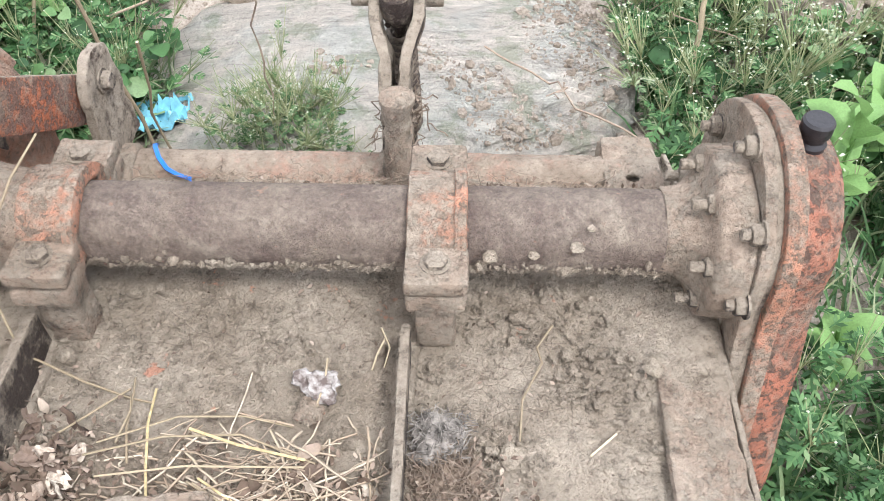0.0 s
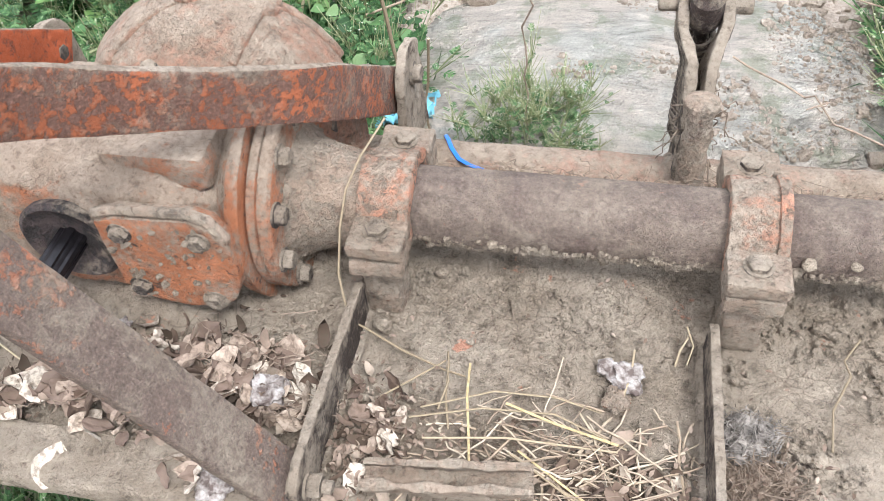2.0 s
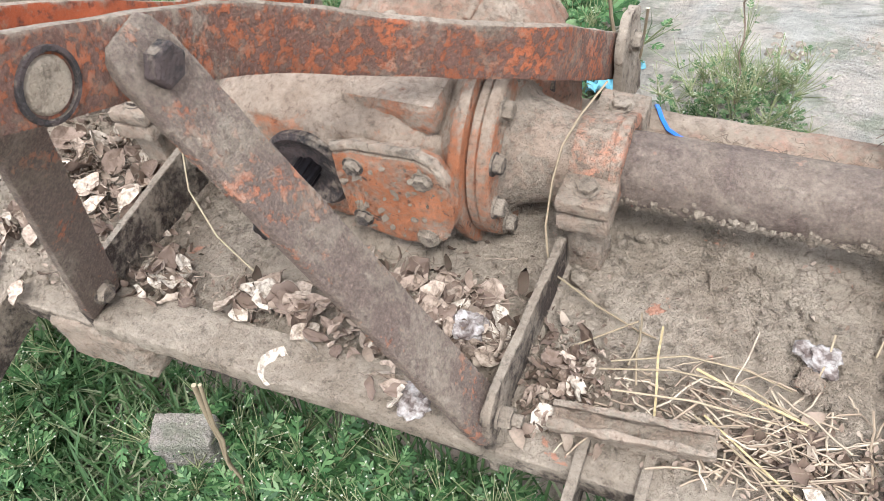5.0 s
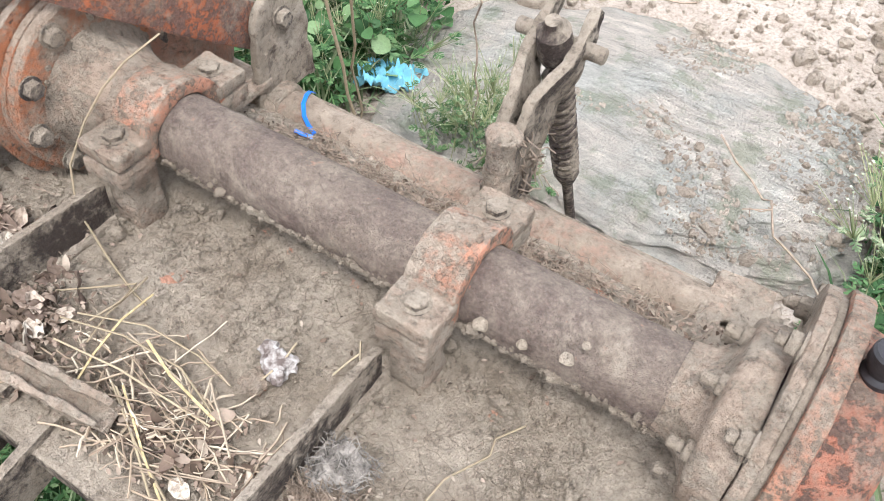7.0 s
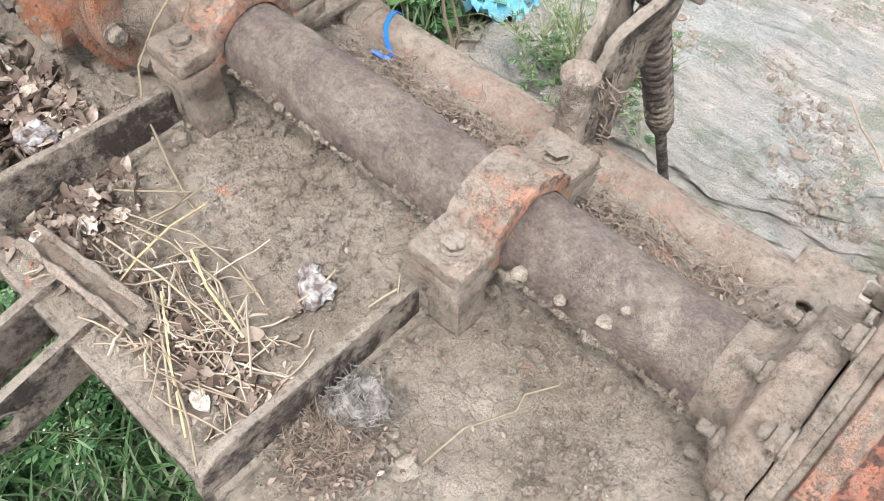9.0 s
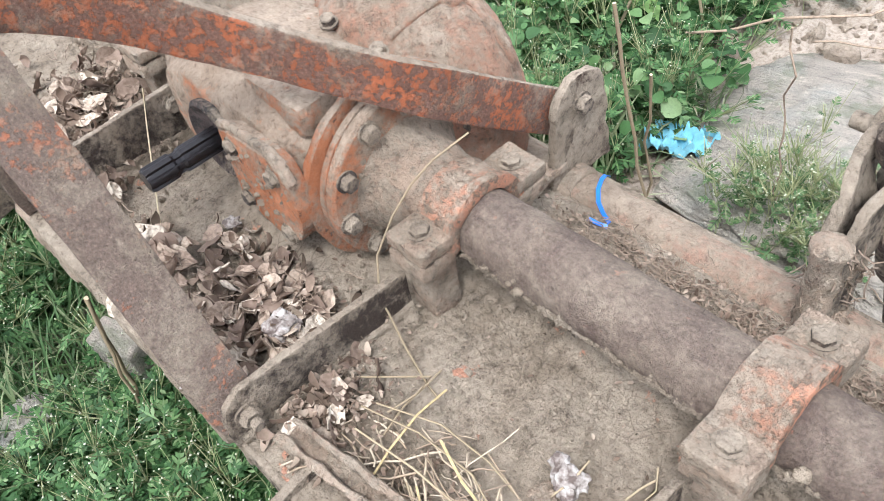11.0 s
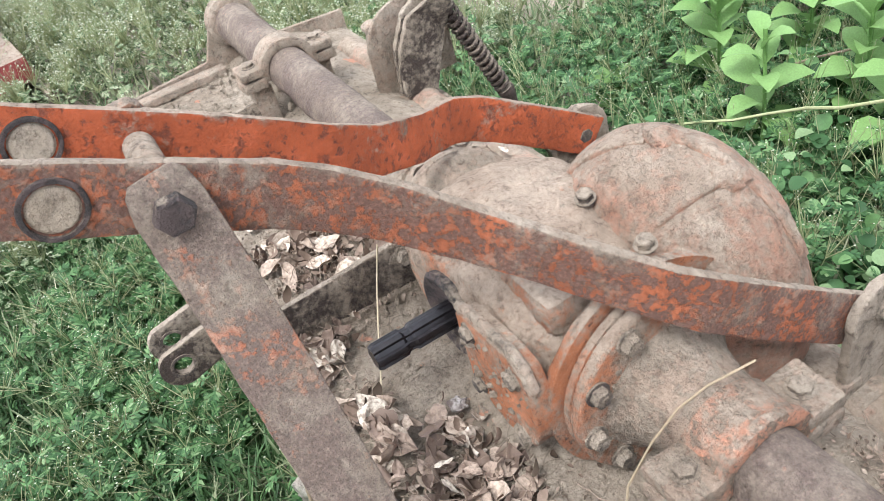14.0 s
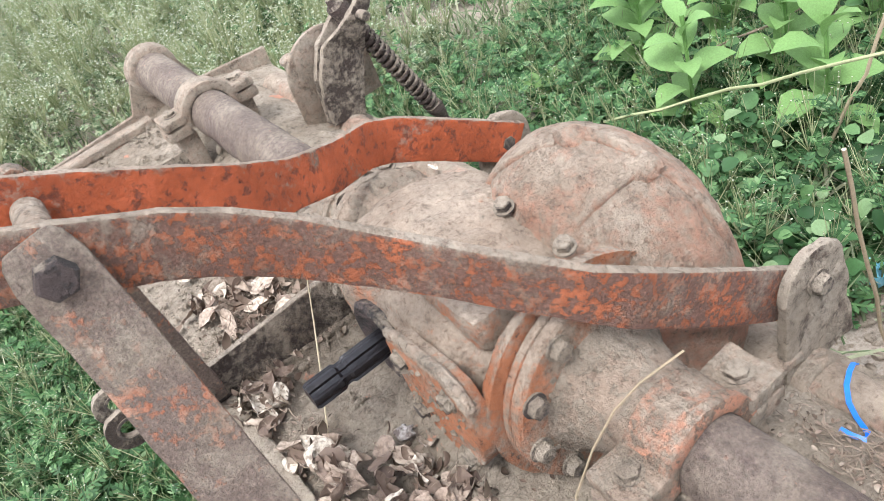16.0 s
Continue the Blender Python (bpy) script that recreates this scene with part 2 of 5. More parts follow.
# M_GREEN and M_GRASS: colour darkened to stand in for shade beside the deck
M_GREEN = leaf_material("shade_toned_weed_leaf", [(0.0, (0.024, 0.075, 0.024)), (0.5, (0.07, 0.17, 0.058)), (0.85, (0.16, 0.29, 0.11)), (1.0, (0.27, 0.38, 0.19))])
M_LIME = leaf_material("broad_leaf", [(0.0, (0.15, 0.3, 0.08)), (1.0, (0.28, 0.44, 0.16))])
M_GRASS = leaf_material("shade_toned_grass_blade", [(0.0, (0.04, 0.1, 0.035)), (0.6, (0.11, 0.2, 0.075)), (1.0, (0.31, 0.34, 0.2))])
# paler field greens, without the shade put into M_GREEN and M_GRASS
M_FIELD = leaf_material("pale_field_leaf", [(0.0, (0.06, 0.11, 0.05)), (0.4, (0.21, 0.29, 0.15)), (0.8, (0.39, 0.45, 0.27)), (1.0, (0.54, 0.57, 0.4))])
M_FIELD_GRASS = leaf_material("pale_field_grass", [(0.0, (0.1, 0.16, 0.07)), (0.6, (0.26, 0.31, 0.17)), (1.0, (0.5, 0.48, 0.34))])
M_STEM = leaf_material("pale_stem", [(0.0, (0.2, 0.26, 0.11)), (1.0, (0.45, 0.45, 0.26))], 0.7, 0.2, 0.05)
M_FLOWER = leaf_material("white_floret", [(0.0, (0.42, 0.46, 0.3)), (1.0, (0.68, 0.71, 0.57))], 0.8, 0.1, 0.2)
M_STONE = mud_material("loose_stone", (1.2, 1.2, 1.24))
M_CLOD = mud_material("soil_clod")
M_WOOD = plain("weathered_wood", (0.3, 0.23, 0.17), 0.85, 0, 0.4, 80)


# ---- building helpers ----
def empty(name, base):
    ob = new(name)
    ob.empty_display_size = 0.05
    ob.location = base
    return ob


def finish(name, bm, material, smooth=35.0):
    me = bpy.data.meshes.new(name)
    bmesh.ops.recalc_face_normals(bm, faces=bm.faces)
    bm.to_mesh(me)
    bm.free()
    me.polygons.foreach_set("use_smooth", [True] * len(me.polygons))
    me.set_sharp_from_angle(angle=radians(smooth))
    me.materials.append(material)
    return me


def part(name, bm, material, parent=None, label="", smooth=35.0):
    """Links bm, in world metres, as one mesh object, under a thing or a part."""
    ob = new(name, finish(name, bm, material, smooth))
    if parent:
        ob.parent = parent
        shift, p = Vector(), parent
        while p:
            shift += p.location
            p = p.parent
        ob.location = -shift
    return tagged(ob, label)


def merge(bm, piece):
    me = bpy.data.meshes.new("piece")
    piece.to_mesh(me)
    piece.free()
    bm.from_mesh(me)
    bpy.data.meshes.remove(me)
    return bm


def soften(bm, width, segments=2, angle=28):
    bmesh.ops.recalc_face_normals(bm, faces=bm.faces)
    edges = [e for e in bm.edges if len(e.link_faces) == 2 and e.calc_face_angle(0) > radians(angle)]
    bmesh.ops.bevel(bm, geom=edges, offset=width, segments=segments, profile=0.6, affect="EDGES", clamp_overlap=True)
    return bm


def rough(bm, amp, scale=30.0, seed=0.0):
    """Uneven, mud-caked or worn surface."""
    bm.normal_update()
    moves = []
    for v in bm.verts:
        p = v.co * scale + Vector((seed, seed * 1.7, 3.1))
        moves.append(v.normal * amp * (noise.noise(p) + 0.5 * noise.noise(p * 2.7)))
    for v, d in zip(bm.verts, moves):
        v.co += d
    return bm


def cut_up(bm, size):
    """Splits long edges so that the surface can be made uneven."""
    for _ in range(5):
        longer = [e for e in bm.edges if e.calc_length() > size]
        if not longer:
            break
        bmesh.ops.subdivide_edges(bm, edges=longer, cuts=1, use_grid_fill=True)
    return bm


def box(lo, hi, bevel=0.003, fine=0.0, amp=0.0, m=None):
    bm = bmesh.new()
    bmesh.ops.create_cube(bm, size=1)
    lo, hi = Vector(lo), Vector(hi)
    for v in bm.verts:
        v.co = Vector(lo[i] + (v.co[i] + 0.5) * (hi[i] - lo[i]) for i in range(3))
    if bevel:
        soften(bm, bevel)
    if fine:
        cut_up(bm, fine)
        rough(bm, amp, 35, lo[0])
    if m:
        bm.transform(m)
    return bm


def lathe(axis_from, axis_to, profile, seg=32, cap=True):
    """A turned solid: profile of (metres along the axis, radius)."""
    a, b = Vector(axis_from), Vector(axis_to)
    z = (b - a).normalized()
    turn = z.to_track_quat("Z", "Y").to_matrix()
    bm, rings = bmesh.new(), []
    for s, r in profile:
        rings.append([bm.verts.new(a + z * s + turn @ Vector((r * math.cos(2 * math.pi * k / seg), r * math.sin(2 * math.pi * k / seg), 0))) for k in range(seg)])
    for r0, r1 in zip(rings, rings[1:]):
        for k in range(seg):
            bm.faces.new((r0[k], r0[(k + 1) % seg], r1[(k + 1) % seg], r1[k]))
    if cap:
        bm.faces.new(rings[0][::-1])
        bm.faces.new(rings[-1])
    return bm


def rod(a, b, r, seg=16, ends=0.15):
    length = (Vector(b) - Vector(a)).length
    e = r * ends
    return lathe(a, b, [(0, r - e), (e, r), (length - e, r), (length, r - e)], seg)


def pipe_along(points, r, seg=8, taper=None):
    """A round strand along points."""
    bm, rings = bmesh.new(), []
    pts = [Vector(p) for p in points]
    for i, p in enumerate(pts):
        d = (pts[min(i + 1, len(pts) - 1)] - pts[max(i - 1, 0)]).normalized()
        turn = d.to_track_quat("Z", "Y").to_matrix()
        rr = r * (taper(i / (len(pts) - 1)) if taper else 1)
        rings.append([bm.verts.new(p + turn @ Vector((rr * math.cos(2 * math.pi * k / seg), rr * math.sin(2 * math.pi * k / seg), 0))) for k in range(seg)])
    for r0, r1 in zip(rings, rings[1:]):
        for k in range(seg):
            bm.faces.new((r0[k], r0[(k + 1) % seg], r1[(k + 1) % seg], r1[k]))
    bm.faces.new(rings[0][::-1])
    bm.faces.new(rings[-1])
    return bm


def slab(outline, axis, lo, hi, bevel=0.003, fine=0.0, amp=0.0):
    """A plate: outline in the two other axes, from lo to hi along axis."""
    bm = bmesh.new()
    order = {"x": lambda u, v, w: (w, u, v), "y": lambda u, v, w: (u, w, v), "z": lambda u, v, w: (u, v, w)}[axis]
    face = bm.faces.new([bm.verts.new(order(u, v, lo)) for u, v in outline])
    ext = bmesh.ops.extrude_face_region(bm, geom=[face])
    for v in ext["geom"]:
        if isinstance(v, bmesh.types.BMVert):
            v.co["xyz".index(axis)] = hi
    if bevel:
        soften(bm, bevel)
    if fine:
        bmesh.ops.triangulate(bm, faces=[f for f in bm.faces if len(f.verts) > 4])
        cut_up(bm, fine)
        rough(bm, amp, 35, lo)
    return bm


def arc(cx, cy, r, a0, a1, n):
    return [(cx + r * math.cos(radians(a0 + (a1 - a0) * k / n)), cy + r * math.sin(radians(a0 + (a1 - a0) * k / n))) for k in range(n + 1)]


def holed(outline, hole, axis, lo, hi, bevel=0.002):
    """A plate with one hole: both outlines with the same number of points."""
    bm = bmesh.new()
    order = {"x": lambda u, v, w: (w, u, v), "y": lambda u, v, w: (u, w, v), "z": lambda u, v, w: (u, v, w)}[axis]
    sets = [[bm.verts.new(order(u, v, w)) for u, v in pts] for w in (lo, hi) for pts in (outline, hole)]
    o0, h0, o1, h1 = sets
    n = len(outline)
    for k in range(n):
        j = (k + 1) % n
        bm.faces.new((o0[k], o0[j], h0[j], h0[k]))
        bm.faces.new((o1[k], h1[k], h1[j], o1[j]))
        bm.faces.new((o0[k], o1[k], o1[j], o0[j]))
        bm.faces.new((h0[k], h0[j], h1[j], h1[k]))
    if bevel:
        soften(bm, bevel, 2, 40)
    return bm


def hex_head(at, way, r, h, washer=True):
    at, way = Vector(at), Vector(way).normalized()
    bm = bmesh.new()
    if washer:
        merge(bm, lathe(at, at + way, [(0, r * 1.25), (h * 0.2, r * 1.25)], 18))
    head = lathe(at, at + way, [(h * 0.2, r), (h * 0.85, r), (h, r * 0.86)], 6)
    return merge(bm, head)


def bolt(at, way, r, h, parent, material=None, label="", stud=0.0):
    bm = hex_head(at, way, r, h, r < 0.018)
    if stud:
        a = Vector(at) + Vector(way).normalized() * h
        merge(bm, rod(a, a + Vector(way).normalized() * stud, r * 0.55, 10))
    return part("bolt", bm, material or M_BOLT, parent, label, 25)


def flat_bar(stations, height, thick, name_bevel=0.004, n=6):
    """A flat bar on edge, bent sideways along stations (x, y, z, height factor)."""
    pts = [Vector(s[:3]) for s in stations]
    fac = [s[3] if len(s) > 3 else 1.0 for s in stations]
    bm, rings = bmesh.new(), []
    for i, p in enumerate(pts):
        d = (pts[min(i + 1, len(pts) - 1)] - pts[max(i - 1, 0)]).normalized()
        flat = Vector((d.x, d.y, 0)).normalized()
        side = Vector((-flat.y, flat.x, 0))
        up = d.cross(side).normalized()
        if up.z < 0:
            up = -up
        h = height * fac[i] / 2
        rings.append([bm.verts.new(p + up * sv * h + side * su * thick / 2) for su, sv in ((-1, -1), (1, -1), (1, 1), (-1, 1))])
    for r0, r1 in zip(rings, rings[1:]):
        for k in range(4):
            bm.faces.new((r0[k], r0[(k + 1) % 4], r1[(k + 1) % 4], r1[k]))
    bm.faces.new(rings[0][::-1])
    bm.faces.new(rings[-1])
    soften(bm, name_bevel, 2, 40)
    cut_up(bm, 0.03)
    return rough(bm, 0.0012, 40)


def mesh_from(name, verts, faces, material, smooth=True):
    me = bpy.data.meshes.new(name)
    me.from_pydata([tuple(v) for v in verts], [], faces)
    me.materials.append(material)
    if smooth:
        me.polygons.foreach_set("use_smooth", [True] * len(me.polygons))
    return new(name, me)


rng = np.random.default_rng(7)


def lump(at, r, seed, squash=0.7, detail=2):
    bm = bmesh.new()
    bmesh.ops.create_icosphere(bm, subdivisions=detail, radius=1)
    for v in bm.verts:
        p = v.co * 1.3 + Vector((seed * 1.37, seed * 0.71, seed))
        v.co *= r * (1 + 0.45 * noise.noise(p) + 0.2 * noise.noise(p * 2.6))
        v.co.z *= squash
    bm.transform(Matrix.Translation(at) @ Euler((seed, seed * 2, seed * 3)).to_matrix().to_4x4() if squash > 0.95 else Matrix.Translation(at) @ Euler((0, 0, seed * 3)).to_matrix().to_4x4())
    return bm


# ---- ground ----
def ground_height(x, y):
    h = 0.03 * noise.noise((x * 0.9, y * 0.9, 0)) + 0.018 * noise.noise((x * 3.1, y * 3.1, 4)) + 0.008 * noise.noise((x * 11, y * 11, 2))
    bank = max(0.0, min(1.0, (y - 0.9) / 1.6)) * 0.16
    return h + bank


def build_ground():
    def axis(lo, hi):
        inner = np.arange(lo, hi, 0.035)
        out = np.geomspace(0.06, 60, 22)
        return np.concatenate([lo - out[::-1], inner, hi + out])
    xs, ys = axis(-3.2, 1.9), axis(-1.4, 2.8)
    verts = [(x, y, ground_height(x, y)) for y in ys for x in xs]
    n = len(xs)
    faces = [(j * n + i, j * n + i + 1, (j + 1) * n + i + 1, (j + 1) * n + i) for j in range(len(ys) - 1) for i in range(n - 1)]
    tagged(mesh_from("ground", verts, faces, M_GROUND), "dry dusty soil with loose gravel", "ground", kind="structure")


build_ground()

TUBE_Z, TUBE_R, DECK_Z = 0.566, 0.047, 0.455
FAR_END, NEAR_END = -2.15, 0.30

# ---- the tiller's deck with its dried mud ----
def build_deck():
    deck = empty("tiller_deck", (-0.8, 0, DECK_Z - 0.03))
    tagged(deck, "wide steel tiller deck caked with dried brown mud", "tiller deck")
    part("sheet", box((FAR_END, -0.372, DECK_Z - 0.012), (0.335, 0.11, DECK_Z - 0.003), 0.002), M_STEEL, deck)
    part("rear_sheet", box((FAR_END, 0.0, -0.012), (0.335, 0.178, -0.004), 0.002, 0, 0, pose(0, 0.1105, DECK_Z, -11.5)), M_STEEL, deck)
    part("front_lip", box((FAR_END, -0.380, DECK_Z - 0.03), (0.245, -0.370, DECK_Z - 0.001), 0.003, 0.03, 0.002), M_STEEL, deck, "bent-down muddy front edge")
    # mud layer
    xs, ys = np.arange(FAR_END, 0.3351, 0.0045), np.arange(-0.372, 0.2851, 0.0045)
    verts = []
    for y in ys:
        for x in xs:
            h = 0.006 * noise.noise((x * 7, y * 7, 0)) + 0.004 * noise.noise((x * 22, y * 22, 3)) + 0.0022 * noise.noise((x * 70, y * 70, 5))
            crack = abs(noise.noise((x * 15, y * 15, 9)))
            h -= 0.003 * max(0, 1 - crack * 14)
            heap = 0.02 * math.exp(-((y - 0.03) / 0.07) ** 2) + 0.014 * math.exp(-((y - 0.14) / 0.05) ** 2)
            heap += 0.045 * math.exp(-((x + 0.72) / 0.13) ** 2 - ((y + 0.1) / 0.09) ** 2)
            heap += 0.03 * math.exp(-((x - 0.3) / 0.06) ** 2 - ((y + 0.05) / 0.14) ** 2)
            rise = max(0.0, noise.noise((x * 5.5, y * 5.5, 12)) + 0.15)
            h += 0.011 * rise * max(0.0, noise.noise((x * 48, y * 48, 6)) - 0.05) + 0.006 * rise * abs(noise.noise((x * 95, y * 95, 8)))
            edge = min(1.0, max(0.0, (y + 0.372) / 0.03), (0.29 - y) / 0.03)
            fall = 0.034 * min(1.0, max(0.0, (y - 0.11) / 0.17))
            verts.append((x, y, DECK_Z - 0.003 - fall + (0.004 + h + heap) * max(edge, 0.05)))
    n = len(xs)
    faces = [(j * n + i, j * n + i + 1, (j + 1) * n + i + 1, (j + 1) * n + i) for j in range(len(ys) - 1) for i in range(n - 1)]
    mud = mesh_from("mud_layer", verts, faces, M_DECK)
    mud.parent = deck
    mud.location = -deck.location
    return deck


build_deck()


def rib(x, y0, y1, z0, z1, t, label):
    """A flat bar standing on edge across the deck."""
    ob = empty("deck_rib", (x, (y0 + y1) / 2, DECK_Z))
    tagged(ob, label, "rib", "ribs on the deck")
    outline = [(y1, DECK_Z), (y1, z1), (y1 - 0.012, z1 + 0.004), (y0 + 0.03, z0 + 0.004), (y0 + 0.008, z0 - 0.012), (y0, z0 - 0.04), (y0 + 0.004, DECK_Z - 0.05)]
    part("bar", slab(outline, "x", x - t / 2, x + t / 2, 0.002, 0.03, 0.0015), M_STEEL, ob)
    for d in (-1, 1):
        bead = [(x + d * t / 2, y0 + 0.01 + (y1 - y0 - 0.01) * i / 24, DECK_Z + 0.004) for i in range(25)]
        part("weld_bead", rough(pipe_along(bead, 0.008, 8), 0.004, 60, d), M_MUD, ob, "", 60)
    return ob


RIB1 = rib(-0.452, -0.385, -0.10, 0.535, 0.52, 0.011, "muddy flat steel rib on edge beside the gearbox")
RIB2 = rib(-0.032, -0.388, -0.10, 0.522, 0.512, 0.011, "muddy flat steel rib on edge under the clamp")
RIB3 = rib(-1.035, -0.385, -0.06, 0.535, 0.55, 0.011, "dark muddy flat steel rib with a bolt")
RIB4 = rib(-1.76, -0.388, -0.06, 0.512, 0.51, 0.011, "dusty flat steel rib on edge under the clamp")
bolt((-1.029, -0.104, 0.523), (1, 0, 0), 0.014, 0.014, RIB3)
bolt((-0.446, -0.356, 0.497), (1, 0, 0), 0.014, 0.016, RIB1, None, "", 0.012)

# front beam between the two inner ribs
beam = empty("front_beam", (-0.74, -0.36, 0.42))
tagged(beam, "muddy square steel beam along the deck front", "beam")
part("tube", box((-1.029, -0.391, 0.449), (-0.458, -0.318, 0.478), 0.008, 0.012, 0.004), M_MUD, beam)


# ---- main tube and clamps ----
def build_tube():
    t = empty("axle_tube", (-0.2, 0, TUBE_Z))
    tagged(t, "long brown steel axle tube dusted with dried mud", "tube")
    for a, b in ((-0.50, NEAR_END), (FAR_END, -1.02)):
        n = int((b - a) / 0.012)
        bm = lathe((a, 0, TUBE_Z), (b, 0, TUBE_Z), [(i * (b - a) / n, TUBE_R) for i in range(n + 1)], 48)
        for v in bm.verts:
            d = Vector((0, v.co.y, v.co.z - TUBE_Z)).normalized()
            low = max(0, -d.z + 0.1)
            front = max(0, -d.y)
            crust = low * front * (0.5 + 0.9 * noise.noise(v.co * 28)) * 0.011
            v.co += d * (0.0012 * noise.noise(v.co * 35) + max(0, crust))
        part("tube", bm, M_TUBE, t, "", 60)


build_tube()


def clamp(x, w, label, mat_strap):
    c = empty("tube_clamp", (x, 0, DECK_Z))
    tagged(c, label, "clamp", "clamps round the axle tube")
    r0, r1 = TUBE_R + 0.001, TUBE_R + 0.017
    out = arc(0, TUBE_Z, r1, -8, 188, 22) + arc(0, TUBE_Z, r0, 188, -8, 22)
    bm = slab(out, "x", x - w / 2, x + w / 2, 0.003)
    merge(bm, slab(arc(0, TUBE_Z, r1 + 0.004, -2, 182, 22) + arc(0, TUBE_Z, r1 - 0.004, 182, -2, 22), "x", x + w / 2 - 0.014, x + w / 2 - 0.001, 0.002))
    part("strap", rough(cut_up(bm, 0.02), 0.0015, 45, x), mat_strap, c, "", 50)
    for s in (-1, 1):
        y0, y1 = sorted((s * 0.054, s * 0.110))
        part("foot", box((x - w / 2 - 0.001, y0, 0.574), (x + w / 2 + 0.001, y1, 0.594), 0.005, 0.018, 0.002), M_FOOT, c)
        part("lower_foot", box((x - w / 2, y0 + 0.001 * s, 0.546), (x + w / 2, y1 + 0.002 * s, 0.570), 0.005, 0.018, 0.003), M_FOOT, c)
        part("pedestal", box((x - 0.024, min(s * 0.05, s * 0.095), DECK_Z), (x + 0.022, max(s * 0.05, s * 0.095), 0.547), 0.006, 0.02, 0.005), M_FOOT, c)
        bolt((x - 0.001, s * 0.080, 0.594), (0, 0, 1), 0.0135, 0.009, c)
    return c


clamp(0.002, 0.066, "flaking orange pipe clamp with muddy bolted feet", M_STRAP)
clamp(-0.425, 0.066, "dusty orange pipe clamp beside the gearbox", M_STRAP)
clamp(-1.12, 0.066, "dusty pipe clamp behind the mast bars", M_FOOT)
clamp(-1.765, 0.066, "dusty brown pipe clamp near the tube end", M_FOOT)


# ---- gearbox ----
def build_gearbox():
    g = empty("gearbox", (-0.785, 0, DECK_Z))
    tagged(g, "muddy orange cast-iron gearbox with bolted flanges", "gearbox")
    cx = -0.785
    # main casting: a stack of rounded sections from front to back
    bm = bmesh.new()
    rings = []
    seg = 40
    for y, hw, zc, hh, p in ((-0.135, 0.085, 0.585, 0.07, 2.6), (-0.125, 0.155, 0.585, 0.085, 3.0), (-0.09, 0.185, 0.588, 0.10, 3.0), (-0.03, 0.19, 0.585, 0.115, 2.8), (0.03, 0.19, 0.58, 0.12, 2.6), (0.09, 0.18, 0.575, 0.105, 2.6), (0.15, 0.15, 0.56, 0.08, 2.4)):
        ring = []
        for k in range(seg):
            a = 2 * math.pi * k / seg
            c, s = math.cos(a), math.sin(a)
            ring.append(bm.verts.new((cx + hw * math.copysign(abs(c) ** (2 / p), c), y, zc + hh * math.copysign(abs(s) ** (2 / p), s))))
        rings.append(ring)
    for r0, r1 in zip(rings, rings[1:]):
        for k in range(seg):
            bm.faces.new((r0[k], r0[(k + 1) % seg], r1[(k + 1) % seg], r1[k]))
    bm.faces.new(rings[0])
    bm.faces.new(rings[-1][::-1])
    part("casting", rough(rough(cut_up(bm, 0.011), 0.007, 17), 0.003, 60, 4.0), M_BODY, g, "", 70)
    # round crown housing behind
    hub = Vector((-0.706, 0.151, 0.524))
    half = Vector((0.2, 0.15, 0.221))
    bm = bmesh.new()
    bmesh.ops.create_uvsphere(bm, u_segments=64, v_segments=40, radius=1)
    for v in bm.verts:
        v.co = hub + Vector((v.co.x * half.x, v.co.y * half.y, v.co.z * half.z))
    housing = part("crown_housing", rough(rough(cut_up(bm, 0.012), 0.004, 18), 0.0018, 60, 2.0), M_DOME, g, "rounded dusty orange housing with cast ribs", 60)

    def on_housing(a, b, n, lift):
        """A line over the housing between two of its points."""
        out = []
        for i in range(n + 1):
            d = Vector(a).lerp(Vector(b), i / n) - hub
            k = math.sqrt(sum((d[j] / half[j]) ** 2 for j in range(3)))
            out.append(hub + d / k * lift)
        return out
    for a, b in (((-0.87, 0.055, 0.632), (-0.722, 0.14, 0.743)), ((-0.635, 0.078, 0.7), (-0.62, 0.17, 0.722))):
        part("cast_rib", rough(pipe_along(on_housing(a, b, 12, 0.992), 0.0065, 10), 0.0015, 40), M_DOME, housing, "", 60)
    for a, b in (((-0.70, 0.17, 0.742), (-0.617, 0.195, 0.712)), ((-0.612, 0.196, 0.71), (-0.55, 0.215, 0.62))):
        part("rim_rib", rough(pipe_along(on_housing(a, b, 10, 0.995), 0.0095, 10), 0.002, 40), M_DOME, housing, "", 60)
    for a in ((-0.712, 0.158, 0.742), (-0.62, 0.176, 0.72), (-0.53, 0.15, 0.585)):
        part("boss", rough(lump(a, 0.019, 2.0, 0.8, 3), 0.001, 40), M_DOME, housing, "", 60)
    # side flanges and trumpets
    for s in (1, -1):
        fx = cx + s * 0.215
        big = 1.0 if s > 0 else 0.7
        part("casting_flange", rough(lathe((fx - s * 0.13, 0, TUBE_Z + 0.008), (fx + s, 0, TUBE_Z + 0.008), [(0, 0.085 * big), (0.05, 0.1 * big), (0.09, 0.112 * big), (0.108, 0.126 * big), (0.114, 0.139 * big), (0.129, 0.141 * big)], 48), 0.003, 30), M_PLATE if s > 0 else M_FOOT, g, "flared orange casting side", 60)
        part("flange", lathe((fx, 0, TUBE_Z + 0.008), (fx + s, 0, TUBE_Z + 0.008), [(0, 0.118 * big), (0.003, 0.126 * big), (0.013, 0.126 * big), (0.0145, 0.121 * big), (0.016, 0.126 * big), (0.028, 0.126 * big), (0.031, 0.122 * big)], 48), M_BODY if s > 0 else M_FOOT, g, "", 30)
